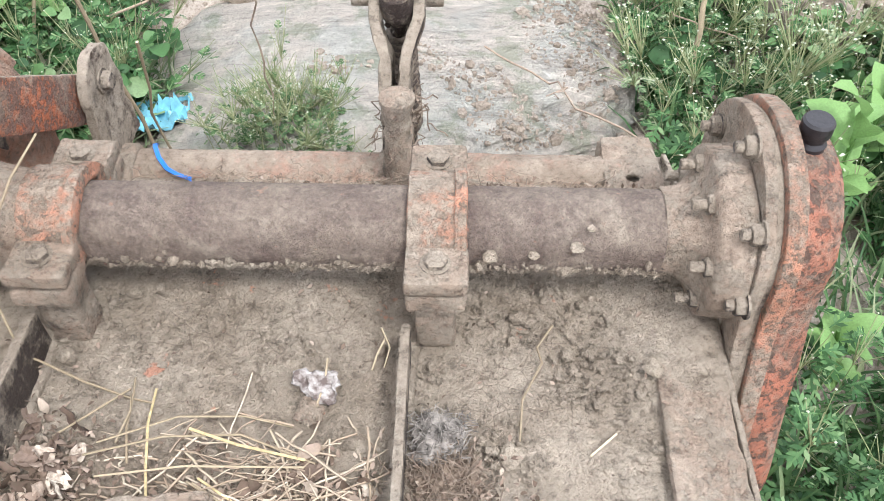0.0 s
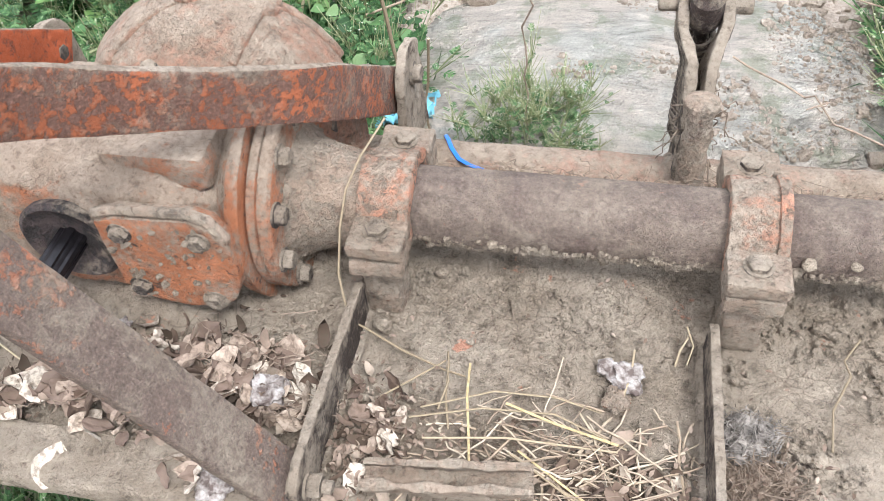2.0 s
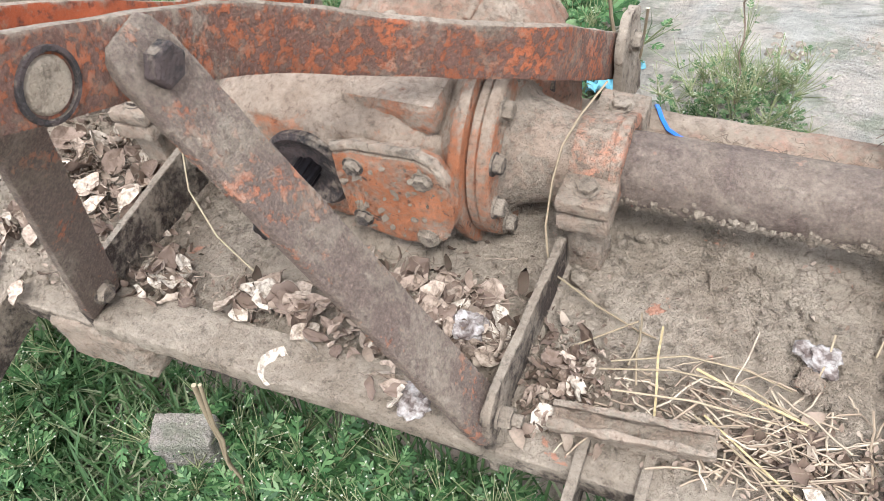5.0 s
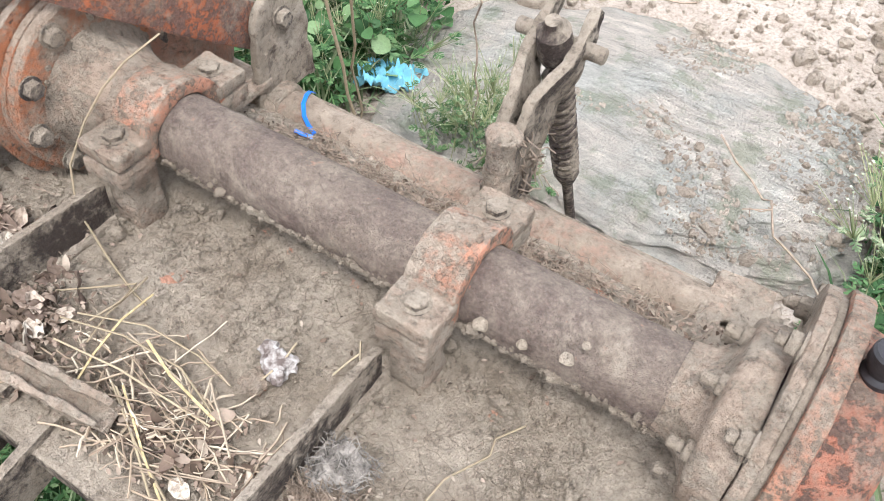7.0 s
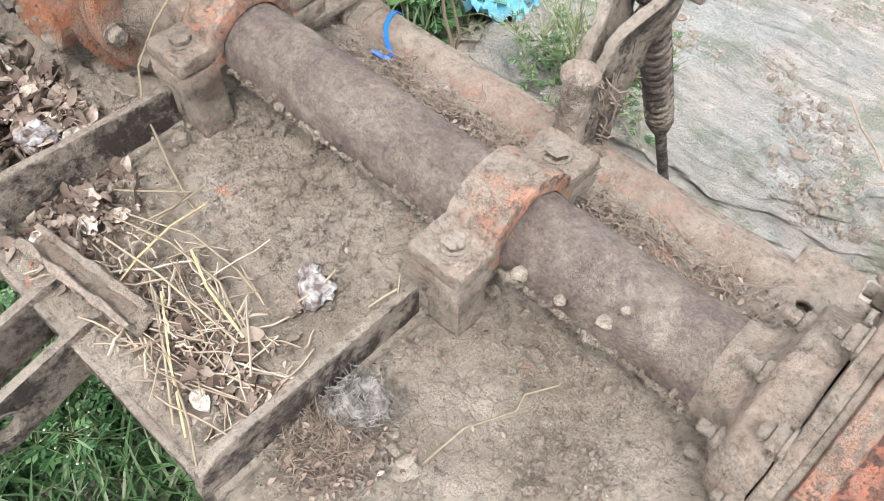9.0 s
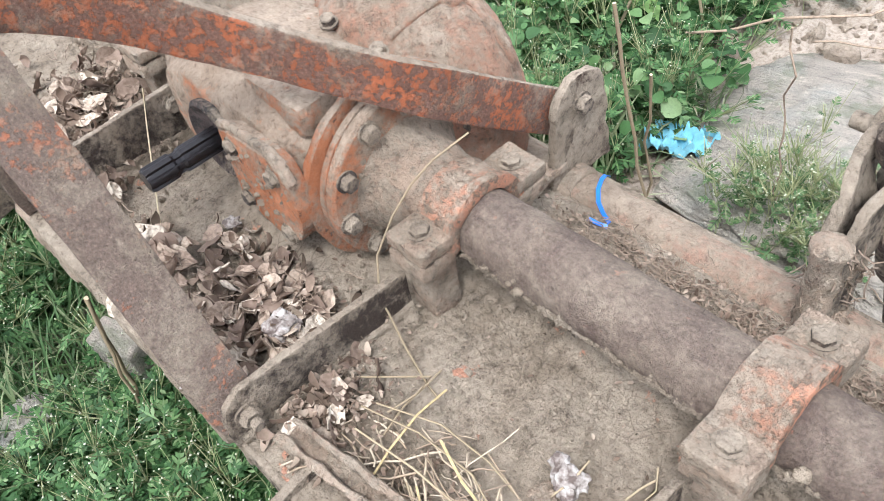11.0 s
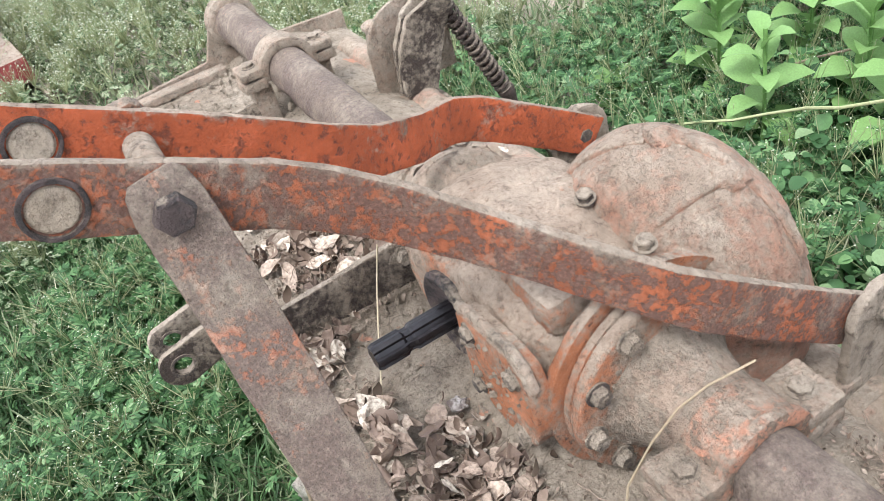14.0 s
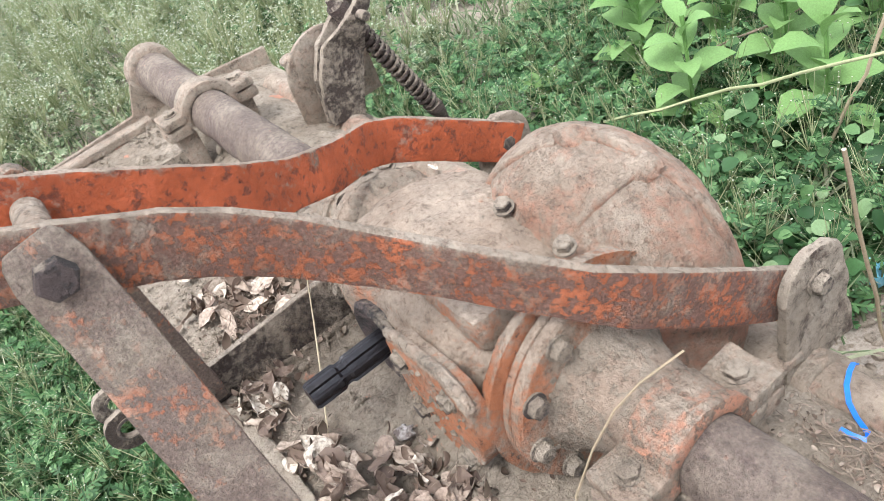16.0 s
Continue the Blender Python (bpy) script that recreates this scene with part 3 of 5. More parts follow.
        part("trumpet", rough(lathe((fx + s * 0.028, 0, TUBE_Z), (fx + s, 0, TUBE_Z), [(0, 0.092 * big), (0.006, 0.084 * big), (0.018, 0.074), (0.04, 0.067), (0.07, 0.060), (0.10, 0.055), (0.13, 0.05)], 40), 0.0035, 30), M_FOOT, g, "mud-covered tapered neck", 60)
        for k in range(10):
            a = radians(9 + 36 * k)
            bolt((fx + s * 0.031, 0.108 * big * math.cos(a), TUBE_Z + 0.008 + 0.108 * big * math.sin(a)), (s, 0, 0), 0.0125, 0.014, g)
    # rusty shoulder below the housing seam
    part("shoulder", box((-0.742, -0.10, 0.65), (-0.606, 0.02, 0.702), 0.016, 0.012, 0.005), M_BODY, g, "pitted rusty shoulder of the casting")
    # front cover plate
    outline = [(-0.728, 0.652), (-0.700, 0.660), (-0.612, 0.664), (-0.592, 0.655), (-0.577, 0.628), (-0.570, 0.595), (-0.574, 0.56), (-0.588, 0.533), (-0.612, 0.516), (-0.66, 0.512), (-0.705, 0.522), (-0.728, 0.545)]
    cover = part("cover_plate", slab(outline, "y", -0.158, -0.128, 0.004, 0.014, 0.002), M_PLATE, g, "flat orange cover plate with mud clods")
    lipc = []
    for u, v in outline[:5]:
        lipc.append((u, -0.150, v + 0.006))
    part("ledge", rough(pipe_along(lipc, 0.007, 8), 0.002, 40), M_FOOT, cover)
    for u, v in ((-0.606, 0.635), (-0.70, 0.638), (-0.705, 0.545), (-0.612, 0.532)):
        part("bolt", hex_head((u, -0.158, v), (0, -1, 0), 0.0115, 0.009), M_BOLT, cover, "", 25)
    # drive shaft with its seal
    part("seal_ring", lathe((cx, -0.120, 0.597), (cx, -1, 0.597), [(0, 0.058), (0.024, 0.062), (0.029, 0.056), (0.024, 0.048), (0.018, 0.03)], 36), M_BOLT_DARK, g)
    shaft = bmesh.new()
    prof = []
    for k in range(48):
        prof.append(0.0188 if (k // 4) % 2 == 0 else 0.0155)
    rings = []
    for y, f in ((-0.12, 1.0), (-0.145, 1.0), (-0.2, 1.0), (-0.204, 0.84), (-0.212, 0.84), (-0.216, 1.0), (-0.253, 1.0), (-0.258, 0.88)):
        rings.append([shaft.verts.new((cx + prof[k] * f * math.cos(2 * math.pi * k / 48), y, 0.597 + prof[k] * f * math.sin(2 * math.pi * k / 48))) for k in range(48)])
    for r0, r1 in zip(rings, rings[1:]):
        for k in range(48):
            shaft.faces.new((r0[k], r0[(k + 1) % 48], r1[(k + 1) % 48], r1[k]))
    shaft.faces.new(rings[-1])
    part("splined_shaft", shaft, M_SHAFT, g, "black greased splined drive shaft", 25)
    # bolts on the top seam
    for x, y, z in ((-0.605, 0.036, 0.712), (-0.732, 0.05, 0.702)):
        bolt((x, y, z), (0.15, -0.2, 1), 0.011, 0.013, g, M_BOLT)
    return g


build_gearbox()


# ---- mast: two bent bars, two struts ----
def mast_bar(stations, material, label):
    m = empty("mast_bar", stations[len(stations) // 2][:3])
    tagged(m, label, "hitch bar", "bent hitch bars")
    part("bar", flat_bar(stations, 0.068, 0.014), material, m)
    return m


NEAR_BAR = [(-0.70, -0.532, 1.047, 0.6), (-0.70, -0.525, 1.043, 0.85), (-0.70, -0.512, 1.037), (-0.70, -0.46, 1.010), (-0.70, -0.384, 0.970), (-0.70, -0.31, 0.930), (-0.694, -0.267, 0.905), (-0.675, -0.21, 0.866), (-0.64, -0.15, 0.822), (-0.575, -0.075, 0.772), (-0.515, -0.015, 0.735), (-0.492, 0.03, 0.705), (-0.484, 0.10, 0.652), (-0.481, 0.17, 0.600), (-0.479, 0.245, 0.545)]
FAR_BAR = [(-0.87, -0.545, 1.041, 0.6), (-0.87, -0.537, 1.037, 0.85), (-0.87, -0.524, 1.030), (-0.87, -0.46, 0.995), (-0.87, -0.349, 0.934), (-0.872, -0.27, 0.885), (-0.885, -0.20, 0.835), (-0.915, -0.13, 0.785), (-0.965, -0.05, 0.742), (-1.005, 0.02, 0.718), (-1.025, 0.07, 0.690), (-1.022, 0.15, 0.640), (-1.016, 0.27, 0.560)]
near_bar = mast_bar(NEAR_BAR, M_ARM, "bent flat steel hitch bar in worn red-orange paint")
far_bar = mast_bar(FAR_BAR, M_ARM_RED, "bent flat steel hitch bar in brighter red-orange paint")
for ob, x, y, z in ((near_bar, -0.693, -0.473, 1.010), (far_bar, -0.863, -0.473, 0.998)):
    part("bushing", lathe((x - 0.004, y, z), (x + 1, y, z), [(0.0, 0.0235), (0.0, 0.0285), (0.007, 0.0285), (0.008, 0.0275), (0.008, 0.024), (0.0, 0.0235)], 32, False), M_BOLT_DARK, ob, "worn steel bushing round the pin hole")
    part("pin", rod((x - 0.010, y, z), (x + 0.003, y, z), 0.0225, 24), M_PEBBLE, ob, "pale mud-filled pin hole")


def strut(top, mid, bottom, label, s, top_side):
    ob = empty("mast_strut", bottom)
    tagged(ob, label, "hitch strut", "struts of the hitch mast")
    top, mid, bottom = Vector(top), Vector(mid), Vector(bottom)
    line = [top + (top - mid).normalized() * 0.032, top + (top - mid).normalized() * 0.022, top]
    line += [top.lerp(mid, 0.5), mid, mid.lerp(bottom, 0.33), mid.lerp(bottom, 0.66), bottom, bottom + (bottom - mid).normalized() * 0.03]
    fac = [0.62, 0.85, 1.0, 1, 1, 1, 1, 1, 0.9]
    bm, rings = bmesh.new(), []
    for i, p in enumerate(line):
        d = (line[min(i + 1, len(line) - 1)] - line[max(i - 1, 0)]).normalized()
        wide = Vector((0, 1, 0)) - d * d.y
        wide.normalize()
        nrm = d.cross(wide).normalized()
        w = 0.033 * fac[i]
        rings.append([bm.verts.new(p + wide * u * w + nrm * v * 0.007) for u, v in ((-1, -1), (1, -1), (1, 1), (-1, 1))])
    for r0, r1 in zip(rings, rings[1:]):
        for k in range(4):
            bm.faces.new((r0[k], r0[(k + 1) % 4], r1[(k + 1) % 4], r1[k]))
    bm.faces.new(rings[0][::-1])
    bm.faces.new(rings[-1])
    soften(bm, 0.004, 2, 40)
    part("bar", rough(cut_up(bm, 0.03), 0.0012, 40), M_STRUT, ob)
    bolt(top + Vector((top_side * 0.008, 0, 0)), (top_side, 0, 0), 0.019, 0.017, ob, M_BOLT_DARK, "large dark hex bolt head")
    bolt(bottom + Vector((s * 0.008, 0, 0.0)), (s, 0, 0), 0.014, 0.012, ob)
    return ob


strut((-0.684, -0.392, 0.972), (-0.655, -0.385, 0.90), (-0.468, -0.362, 0.507), "flat steel strut rubbed grey over red paint", 1, 1)
strut((-0.886, -0.392, 0.965), (-0.915, -0.385, 0.89), (-1.018, -0.358, 0.515), "dark flat steel strut below the hitch bars", 1, -1)
spacer = part("spacer_rod", rod((-0.862, -0.386, 0.950), (-0.707, -0.390, 0.966), 0.017, 20), M_ARM)
tagged(spacer, "round spacer rod between the two hitch bars", "rod")


# ---- rear bar with its lugs ----
def build_rear_bar():
    r = empty("rear_bar", (-0.3, 0.228, 0.44))
    tagged(r, "faded salmon steel pipe along the rear of the deck", "pipe")
    a, b = FAR_END + 0.15, 0.262
    n = 130
    bm = lathe((a, 0.228, 0.422), (b, 0.228, 0.422), [(i * (b - a) / n, 0.036) for i in range(n + 1)], 28)
    part("pipe", rough(bm, 0.003, 25), M_REARBAR, r, "", 60)
    for x in (-0.058, -0.462, -1.03, -1.62):
        part("collar", rough(lathe((x - 0.028, 0.228, 0.422), (5, 0.228, 0.422), [(0, 0.038), (0.004, 0.0425), (0.052, 0.0425), (0.056, 0.038)], 28), 0.003, 40), M_FOOT, r, "muddy weld collar", 60)
    return r


build_rear_bar()
end_bracket = empty("end_bracket", (0.275, 0.22, DECK_Z))
tagged(end_bracket, "dusty bent bracket plate with a bolt hole", "bracket")
ol = [(0.234, 0.150), (0.234, 0.215), (0.236, 0.284), (0.270, 0.288), (0.308, 0.286), (0.316, 0.215), (0.318, 0.150), (0.275, 0.147)]
hole = [(0.2735 + 0.010 * math.cos(radians(225 - 45 * k)), 0.2 + 0.008 * math.sin(radians(225 - 45 * k))) for k in range(8)]
part("plate", holed(ol, hole, "z", 0.449, 0.456, 0.002), M_FOOT, end_bracket)
part("web", box((0.234, 0.152, 0.415), (0.242, 0.284, 0.4485), 0.002, 0.02, 0.002), M_FOOT, end_bracket)


def rear_lug(x, label):
    ob = empty("rear_lug", (x, 0.25, DECK_Z))
    tagged(ob, label, "lug", "lugs on the rear pipe")
    out = [(0.188, 0.44), (0.315, 0.44)] + arc(0.25, 0.566, 0.054, -5, 190, 12)
    part("plate", slab(out, "x", x - 0.007, x + 0.007, 0.003, 0.02, 0.004), M_LUG, ob)
    bolt((x + 0.007, 0.25, 0.572), (1, 0, 0), 0.014, 0.014, ob)
    return ob


rear_lug(-0.462, "mud-brown rounded lug plate at the bar end")
rear_lug(-1.03, "mud-brown rounded lug plate of the other bar")
brace = part("brace_bar", box((-0.48, 0.10, 0.475), (-0.45, 0.215, 0.487), 0.003, 0.03, 0.002), M_FOOT)
tagged(brace, "short muddy flat bar from clamp to lug", "bar")


# ---- spring link on the rear pipe ----
def spring_link(x, post_x, label):
    ob = empty("spring_link", (x, 0.23, 0.47))
    tagged(ob, label, "spring link", "spring links behind the deck")
    pin_y, pin_z = 0.325, 0.655
    for d in (-1, 1):
        pts = [(x + d * 0.010, 0.225, 0.45), (x + d * 0.011, 0.245, 0.54), (x + d * 0.013, 0.275, 0.60), (x + d * 0.028, 0.305, 0.632), (x + d * 0.030, pin_y, pin_z), (x + d * 0.028, 0.365, 0.69)]
        bm, rings = bmesh.new(), []
        P = [Vector(p) for p in pts]
        for i, p in enumerate(P):
            t = (P[min(i + 1, 5)] - P[max(i - 1, 0)]).normalized()
            wide = Vector((0, t.z, -t.y)).normalized()
            w = (0.040, 0.052, 0.050, 0.030, 0.019, 0.014)[i]
            rings.append([bm.verts.new(p + wide * u * w + Vector((v * 0.0075, 0, 0))) for u, v in ((-1, -1), (1, -1), (1, 1), (-1, 1))])
        for r0, r1 in zip(rings, rings[1:]):
            for k in range(4):
                bm.faces.new((r0[k], r0[(k + 1) % 4], r1[(k + 1) % 4], r1[k]))
        bm.faces.new(rings[0][::-1])
        bm.faces.new(rings[-1])
        soften(bm, 0.003, 2, 40)
        part("fork_plate", rough(cut_up(bm, 0.015), 0.004, 60, d), M_STEEL, ob)
    part("cross_pin", rod((x - 0.062, pin_y + 0.005, pin_z), (x + 0.062, pin_y + 0.005, pin_z), 0.011, 14), M_BOLT, ob)
    foot = Vector((x + 0.012, 0.53, 0.12))
    top = Vector((x, pin_y - 0.02, pin_z + 0.02))
    part("swivel", lathe(top, foot, [(-0.03, 0.010), (-0.018, 0.013), (-0.01, 0.022), (0.03, 0.024), (0.045, 0.02), (0.05, 0.012)], 20), M_SPRING, ob)
    way = (foot - top).normalized()
    part("spring_rod", rod(top + way * 0.03, foot, 0.009, 14), M_SPRING, ob)
    turn = way.to_track_quat("Z", "Y").to_matrix()
    coil = []
    for k in range(0, 15 * 14):
        a = 2 * math.pi * k / 14
        coil.append(top + way * (0.07 + 0.26 * k / 210) + turn @ Vector((0.017 * math.cos(a), 0.017 * math.sin(a), 0)))
    part("spring", pipe_along(coil, 0.0052, 6), M_SPRING, ob, "brown coil spring", 60)
    stop = top + way * 0.335
    part("spring_stop", lathe(stop, foot, [(0, 0.02), (0.012, 0.021), (0.035, 0.015), (0.05, 0.01)], 18), M_SPRING, ob)
    post = rod((post_x, 0.186, 0.445), (post_x, 0.192, 0.590), 0.0185, 20)
    part("post", rough(cut_up(post, 0.012), 0.004, 60), M_FOOT, ob)
    part("post_head", lathe((post_x, 0.192, 0.588), (post_x, 0.194, 1), [(0, 0.017), (0.004, 0.0235), (0.011, 0.0235), (0.017, 0.015), (0.02, 0.004)], 20), M_FOOT, ob)
    return ob


spring_link(-0.058, -0.054, "muddy forked spring link wrapped in dry roots")
link2 = spring_link(-1.60, -1.69, "dusty forked spring link with coil spring")
fan = arc(0.25, 0.55, 0.10, -5, 185, 18)
part("fan_plate", slab([(0.35, 0.45), *fan, (0.15, 0.45)], "x", -1.650, -1.640, 0.002), M_FOOT, link2, "rounded dusty guide plate")


# ---- side drive case at the near end ----
def build_side_case():
    s = empty("side_gear_case", (0.36, 0.0, 0.1))
    tagged(s, "tall orange side gear case with black filler cap", "gear case")

    def pear(grow):
        return arc(0.03, 0.565, 0.128 + grow, -12, 188, 22) + [(-0.106 - grow, 0.50), (-0.126 - grow, 0.44), (-0.150 - grow, 0.37)] + arc(-0.005, 0.23, 0.185 + grow, 160, 350, 18) + [(0.178 + grow, 0.35), (0.165 + grow, 0.46)]
    part("back_plate", slab(pear(0.006), "x", 0.338, 0.352, 0.003, 0.04, 0.001), M_FOOT, s)
    part("gasket_plate", slab(pear(0.001), "x", 0.352, 0.360, 0.002), M_LUG, s)
    rimm = slab(pear(0.011), "x", 0.360, 0.382, 0.005)
    part("rim", rough(cut_up(rimm, 0.03), 0.0012, 40), M_STRAP, s, "flaking orange rim of the case")
    bm = bmesh.new()
    rings = []
    for x, g in ((0.382, -0.006), (0.386, -0.014), (0.40, -0.016), (0.42, -0.020), (0.434, -0.028), (0.442, -0.046), (0.445, -0.07)):
        rings.append([bm.verts.new((x, u, v)) for u, v in pear(g)])
    n = len(rings[0])
    for r0, r1 in zip(rings, rings[1:]):
        for k in range(n):
            bm.faces.new((r0[k], r0[(k + 1) % n], r1[(k + 1) % n], r1[k]))
    bm.faces.new(rings[-1])
    part("cover", rough(cut_up(bm, 0.03), 0.0015, 25), M_COVER, s, "bulging speckled orange cover", 60)
    cap = lathe((0.402, 0.028, 0.668), (0.402, 0.028, 2), [(0, 0.0155), (0.012, 0.017), (0.017, 0.014), (0.022, 0.0145), (0.026, 0.0172), (0.040, 0.0172), (0.043, 0.015)], 24)
    part("filler_cap", cap, M_BLACK, s, "black plastic filler cap")
    # hub between tube and plate
    part("hub", rough(lathe((0.255, 0, TUBE_Z), (1, 0, TUBE_Z), [(0, 0.049), (0.02, 0.053), (0.034, 0.064), (0.040, 0.078), (0.044, 0.094), (0.048, 0.099), (0.0815, 0.101)], 40), 0.003, 28), M_FOOT, s, "mud-covered bolted hub", 60)
    for k in range(7):
        a = radians(10 + 51 * k)
        bolt((0.302, 0.078 * math.cos(a), TUBE_Z + 0.078 * math.sin(a)), (-1, 0, 0), 0.012, 0.012, s, None, "", 0.016)
        a = radians((27, 92, 141, 186, 236, 300, 340)[k])
        if k != 5:
            bolt((0.338, 0.116 * math.cos(a) + 0.012, TUBE_Z + 0.006 + 0.116 * math.sin(a)), (-1, 0, 0), 0.0125, 0.014, s, None, "", 0.01)
    return s


build_side_case()
side_beam = empty("side_beam", (0.29, -0.24, DECK_Z))
tagged(side_beam, "dusty flat side beam running down to the deck front", "beam")
part("plate", box((0.252, -0.43, 0.0), (0.330, -0.04, 0.012), 0.005, 0.015, 0.004, pose(0, 0, 0.457, -1.2)), M_FOOT, side_beam)
part("side_plate", slab([(-0.43, 0.30), (-0.43, 0.474), (0.12, 0.474), (0.28, 0.43), (0.28, 0.2), (0.1, 0.06), (-0.2, 0.06)], "x", 0.3305, 0.3375, 0.002), M_STEEL, side_beam)


# ---- far end ----
far_end = empty("end_plate", (FAR_END, 0, DECK_Z))
tagged(far_end, "dusty steel end plate with a ring round the tube", "end plate")
part("plate", slab([(-0.39, 0.20), (-0.39, 0.47), (-0.10, 0.485), (-0.066, 0.56)] + arc(0, TUBE_Z, 0.066, 175, 5, 14) + [(0.066, 0.56), (0.10, 0.485), (0.29, 0.47), (0.29, 0.2)], "x", FAR_END - 0.012, FAR_END, 0.003), M_FOOT, far_end)
part("ring", lathe((FAR_END, 0, TUBE_Z), (5, 0, TUBE_Z), [(0, 0.064), (0.02, 0.064), (0.024, 0.058), (0.024, 0.047)], 32), M_FOOT, far_end)
for x in (-2.11,):
    rail = part("edge_rail", box((x - 0.02, -0.37, DECK_Z + 0.004), (x + 0.02, -0.07, DECK_Z + 0.024), 0.003, 0.03, 0.002), M_FOOT)
    tagged(rail, "flat dusty rail along the deck end", "rail")


# ---- lower link lugs ----
def link_lug(x, label):
    ob = empty("link_lug", (x, -0.43, 0.40))
    tagged(ob, label, "hitch lug", "lower hitch lugs")
    body = arc(-0.478, 0.405, 0.041, 125, 300, 10) + [(-0.40, 0.385), (-0.335, 0.40), (-0.335, 0.468), (-0.36, 0.468)]
    n = len(body)
    hole = [(-0.478 + 0.017 * math.cos(radians(135 + 360 * k / n)), 0.405 + 0.017 * math.sin(radians(135 + 360 * k / n))) for k in range(n)]
    part("plate", holed(body, hole, "x", x - 0.006, x + 0.006), M_STEEL, ob)
    part("hole_ring", lathe((x - 0.008, -0.478, 0.405), (x + 1, -0.478, 0.405), [(0, 0.018), (0, 0.023), (0.016, 0.023), (0.016, 0.018), (0, 0.018)], 24, False), M_BOLT, ob)
    return ob


for x in (-0.352, -0.278, -1.205, -1.28):
    link_lug(x, "muddy flat hitch lug with a round pin hole")
under = part("under_bracket", box((-1.13, -0.388, 0.355), (-0.968, -0.33, 0.4475), 0.012, 0.015, 0.006), M_FOOT)
tagged(under, "rusty muddy bracket below the front beam", "bracket")

# small angle strip lying on the deck front
strip = empty("loose_channel", (-0.30, -0.32, 0.47))
tagged(strip, "weathered rusty channel strip bolted at the deck front", "channel")
part("web", box((-0.09, -0.017, -0.004), (0.09, 0.017, 0.006), 0.003, 0.012, 0.004, pose(-0.303, -0.322, 0.484, 18, 0, 6)), M_FOOT, strip)
part("flange", box((-0.09, -0.017, 0.0061), (0.09, -0.008, 0.026), 0.002, 0.012, 0.005, pose(-0.303, -0.322, 0.484, 18, 0, 6)), M_FOOT, strip)
part("flange", box((-0.09, 0.008, 0.0061), (0.09, 0.017, 0.022), 0.002, 0.012, 0.005, pose(-0.303, -0.322, 0.484, 18, 0, 6)), M_FOOT, strip)
part("support", box((-0.36, -0.335, 0.447), (-0.25, -0.309, 0.479), 0.004), M_MUD, strip)


# ---- rocks and soil behind the deck ----
def rock(name, at, size, seed, material, label, category, detail=4, amp=1.0):
    bm = bmesh.new()
    bmesh.ops.create_icosphere(bm, subdivisions=detail, radius=1)
    for v in bm.verts:
        p = v.co * 1.1 + Vector((seed, seed * 0.7, seed * 1.9))
        k = 1 + amp * (0.28 * noise.noise(p) + 0.12 * noise.noise(p * 2.9) + 0.06 * noise.noise(p * 7) + 0.03 * noise.noise(p * 17))
        v.co *= k
        v.co.x *= size[0]
        v.co.y *= size[1]
        v.co.z *= size[2]
    bm.transform(Matrix.Translation(at) @ Euler((0, 0, seed)).to_matrix().to_4x4())
    return tagged(part(name, bm, material, None, "", 50), label, category)


boulder = rock("boulder", (-0.06, 0.985, 0.012), (0.62, 0.43, 0.105), 0.15, M_ROCK, "large flat grey-green boulder half sunk in soil", "boulder", 6, 0.8)
for k, (x, y, z, r) in enumerate(((0.86, 1.08, 0.17, 0.13), (1.05, 1.12, 0.18, 0.12), (-1.48, 1.08, 0.06, 0.085), (-1.63, 1.16, 0.1, 0.075), (0.42, 1.62, 0.12, 0.06), (0.30, 1.75, 0.14, 0.07), (-5.3, -0.28, 0.1, 0.3), (-5.9, -0.1, 0.12, 0.3), (-0.98, 0.98, 0.06, 0.05))):
    rock("pale_rock", (x, y, z), (r, r * 0.8, r * 0.62), 1.3 + k * 2.1, M_STONE, "pale weathered rock among the weeds", "rock", 4)
rock("grey_stone", (-1.06, -0.59, 0.05), (0.075, 0.06, 0.05), 5.2, M_ROCK, "smooth grey stone in the grass", "stone", 4)
block = box((-0.052, -0.03, -0.09), (0.052, 0.03, 0.085), 0.006, 0.02, 0.003, pose(-1.03, -0.372, 0.085, 6, 4, 20))
tagged(part("stone_block", block, M_ROCK), "grey broken concrete block under the front beam", "block")


def scatter_lumps(name, spots, material, label, category, detail=1):
    """Many small lumps in one object: spots (x, y, z, r)."""
    bm = bmesh.new()
    bmesh.ops.create_icosphere(bm, subdivisions=detail, radius=1)
    base = np.array([v.co[:] for v in bm.verts])
    tris = np.array([[v.index for v in f.verts] for f in bm.faces])
    bm.free()
    spots = np.asarray(spots)
    n, m = len(spots), len(base)
    jit = 1 + rng.normal(0, 0.2, (n, m, 1))
    scale = spots[:, None, 3:4] * rng.uniform(0.55, 1.3, (n, 1, 3))
    V = base[None] * jit * scale + spots[:, None, :3]
    F = tris[None] + (np.arange(n) * m)[:, None, None]
    ob = mesh_from(name, V.reshape(-1, 3), F.reshape(-1, 3).tolist(), material, False)
    return tagged(ob, label, category, kind="stuff")


spots = []
while len(spots) < 5200:
    x, y = rng.uniform(-0.9, 0.75), rng.uniform(0.42, 2.6)
    if rng.random() > 0.9 - 0.25 * y:
        if rng.random() > 0.45:
            continue
    on_rock = ((x + 0.06) / 0.54) ** 2 + ((y - 0.985) / 0.36) ** 2 < 0.9
    if on_rock:
        continue
    r = float(np.exp(rng.normal(-5.2, 0.65)))
    spots.append((x, y, ground_height(x, y) + r * 0.2, min(r, 0.045)))
scatter_lumps("gravel", spots, M_STONE, "loose pale gravel and clods on the soil", "gravel")

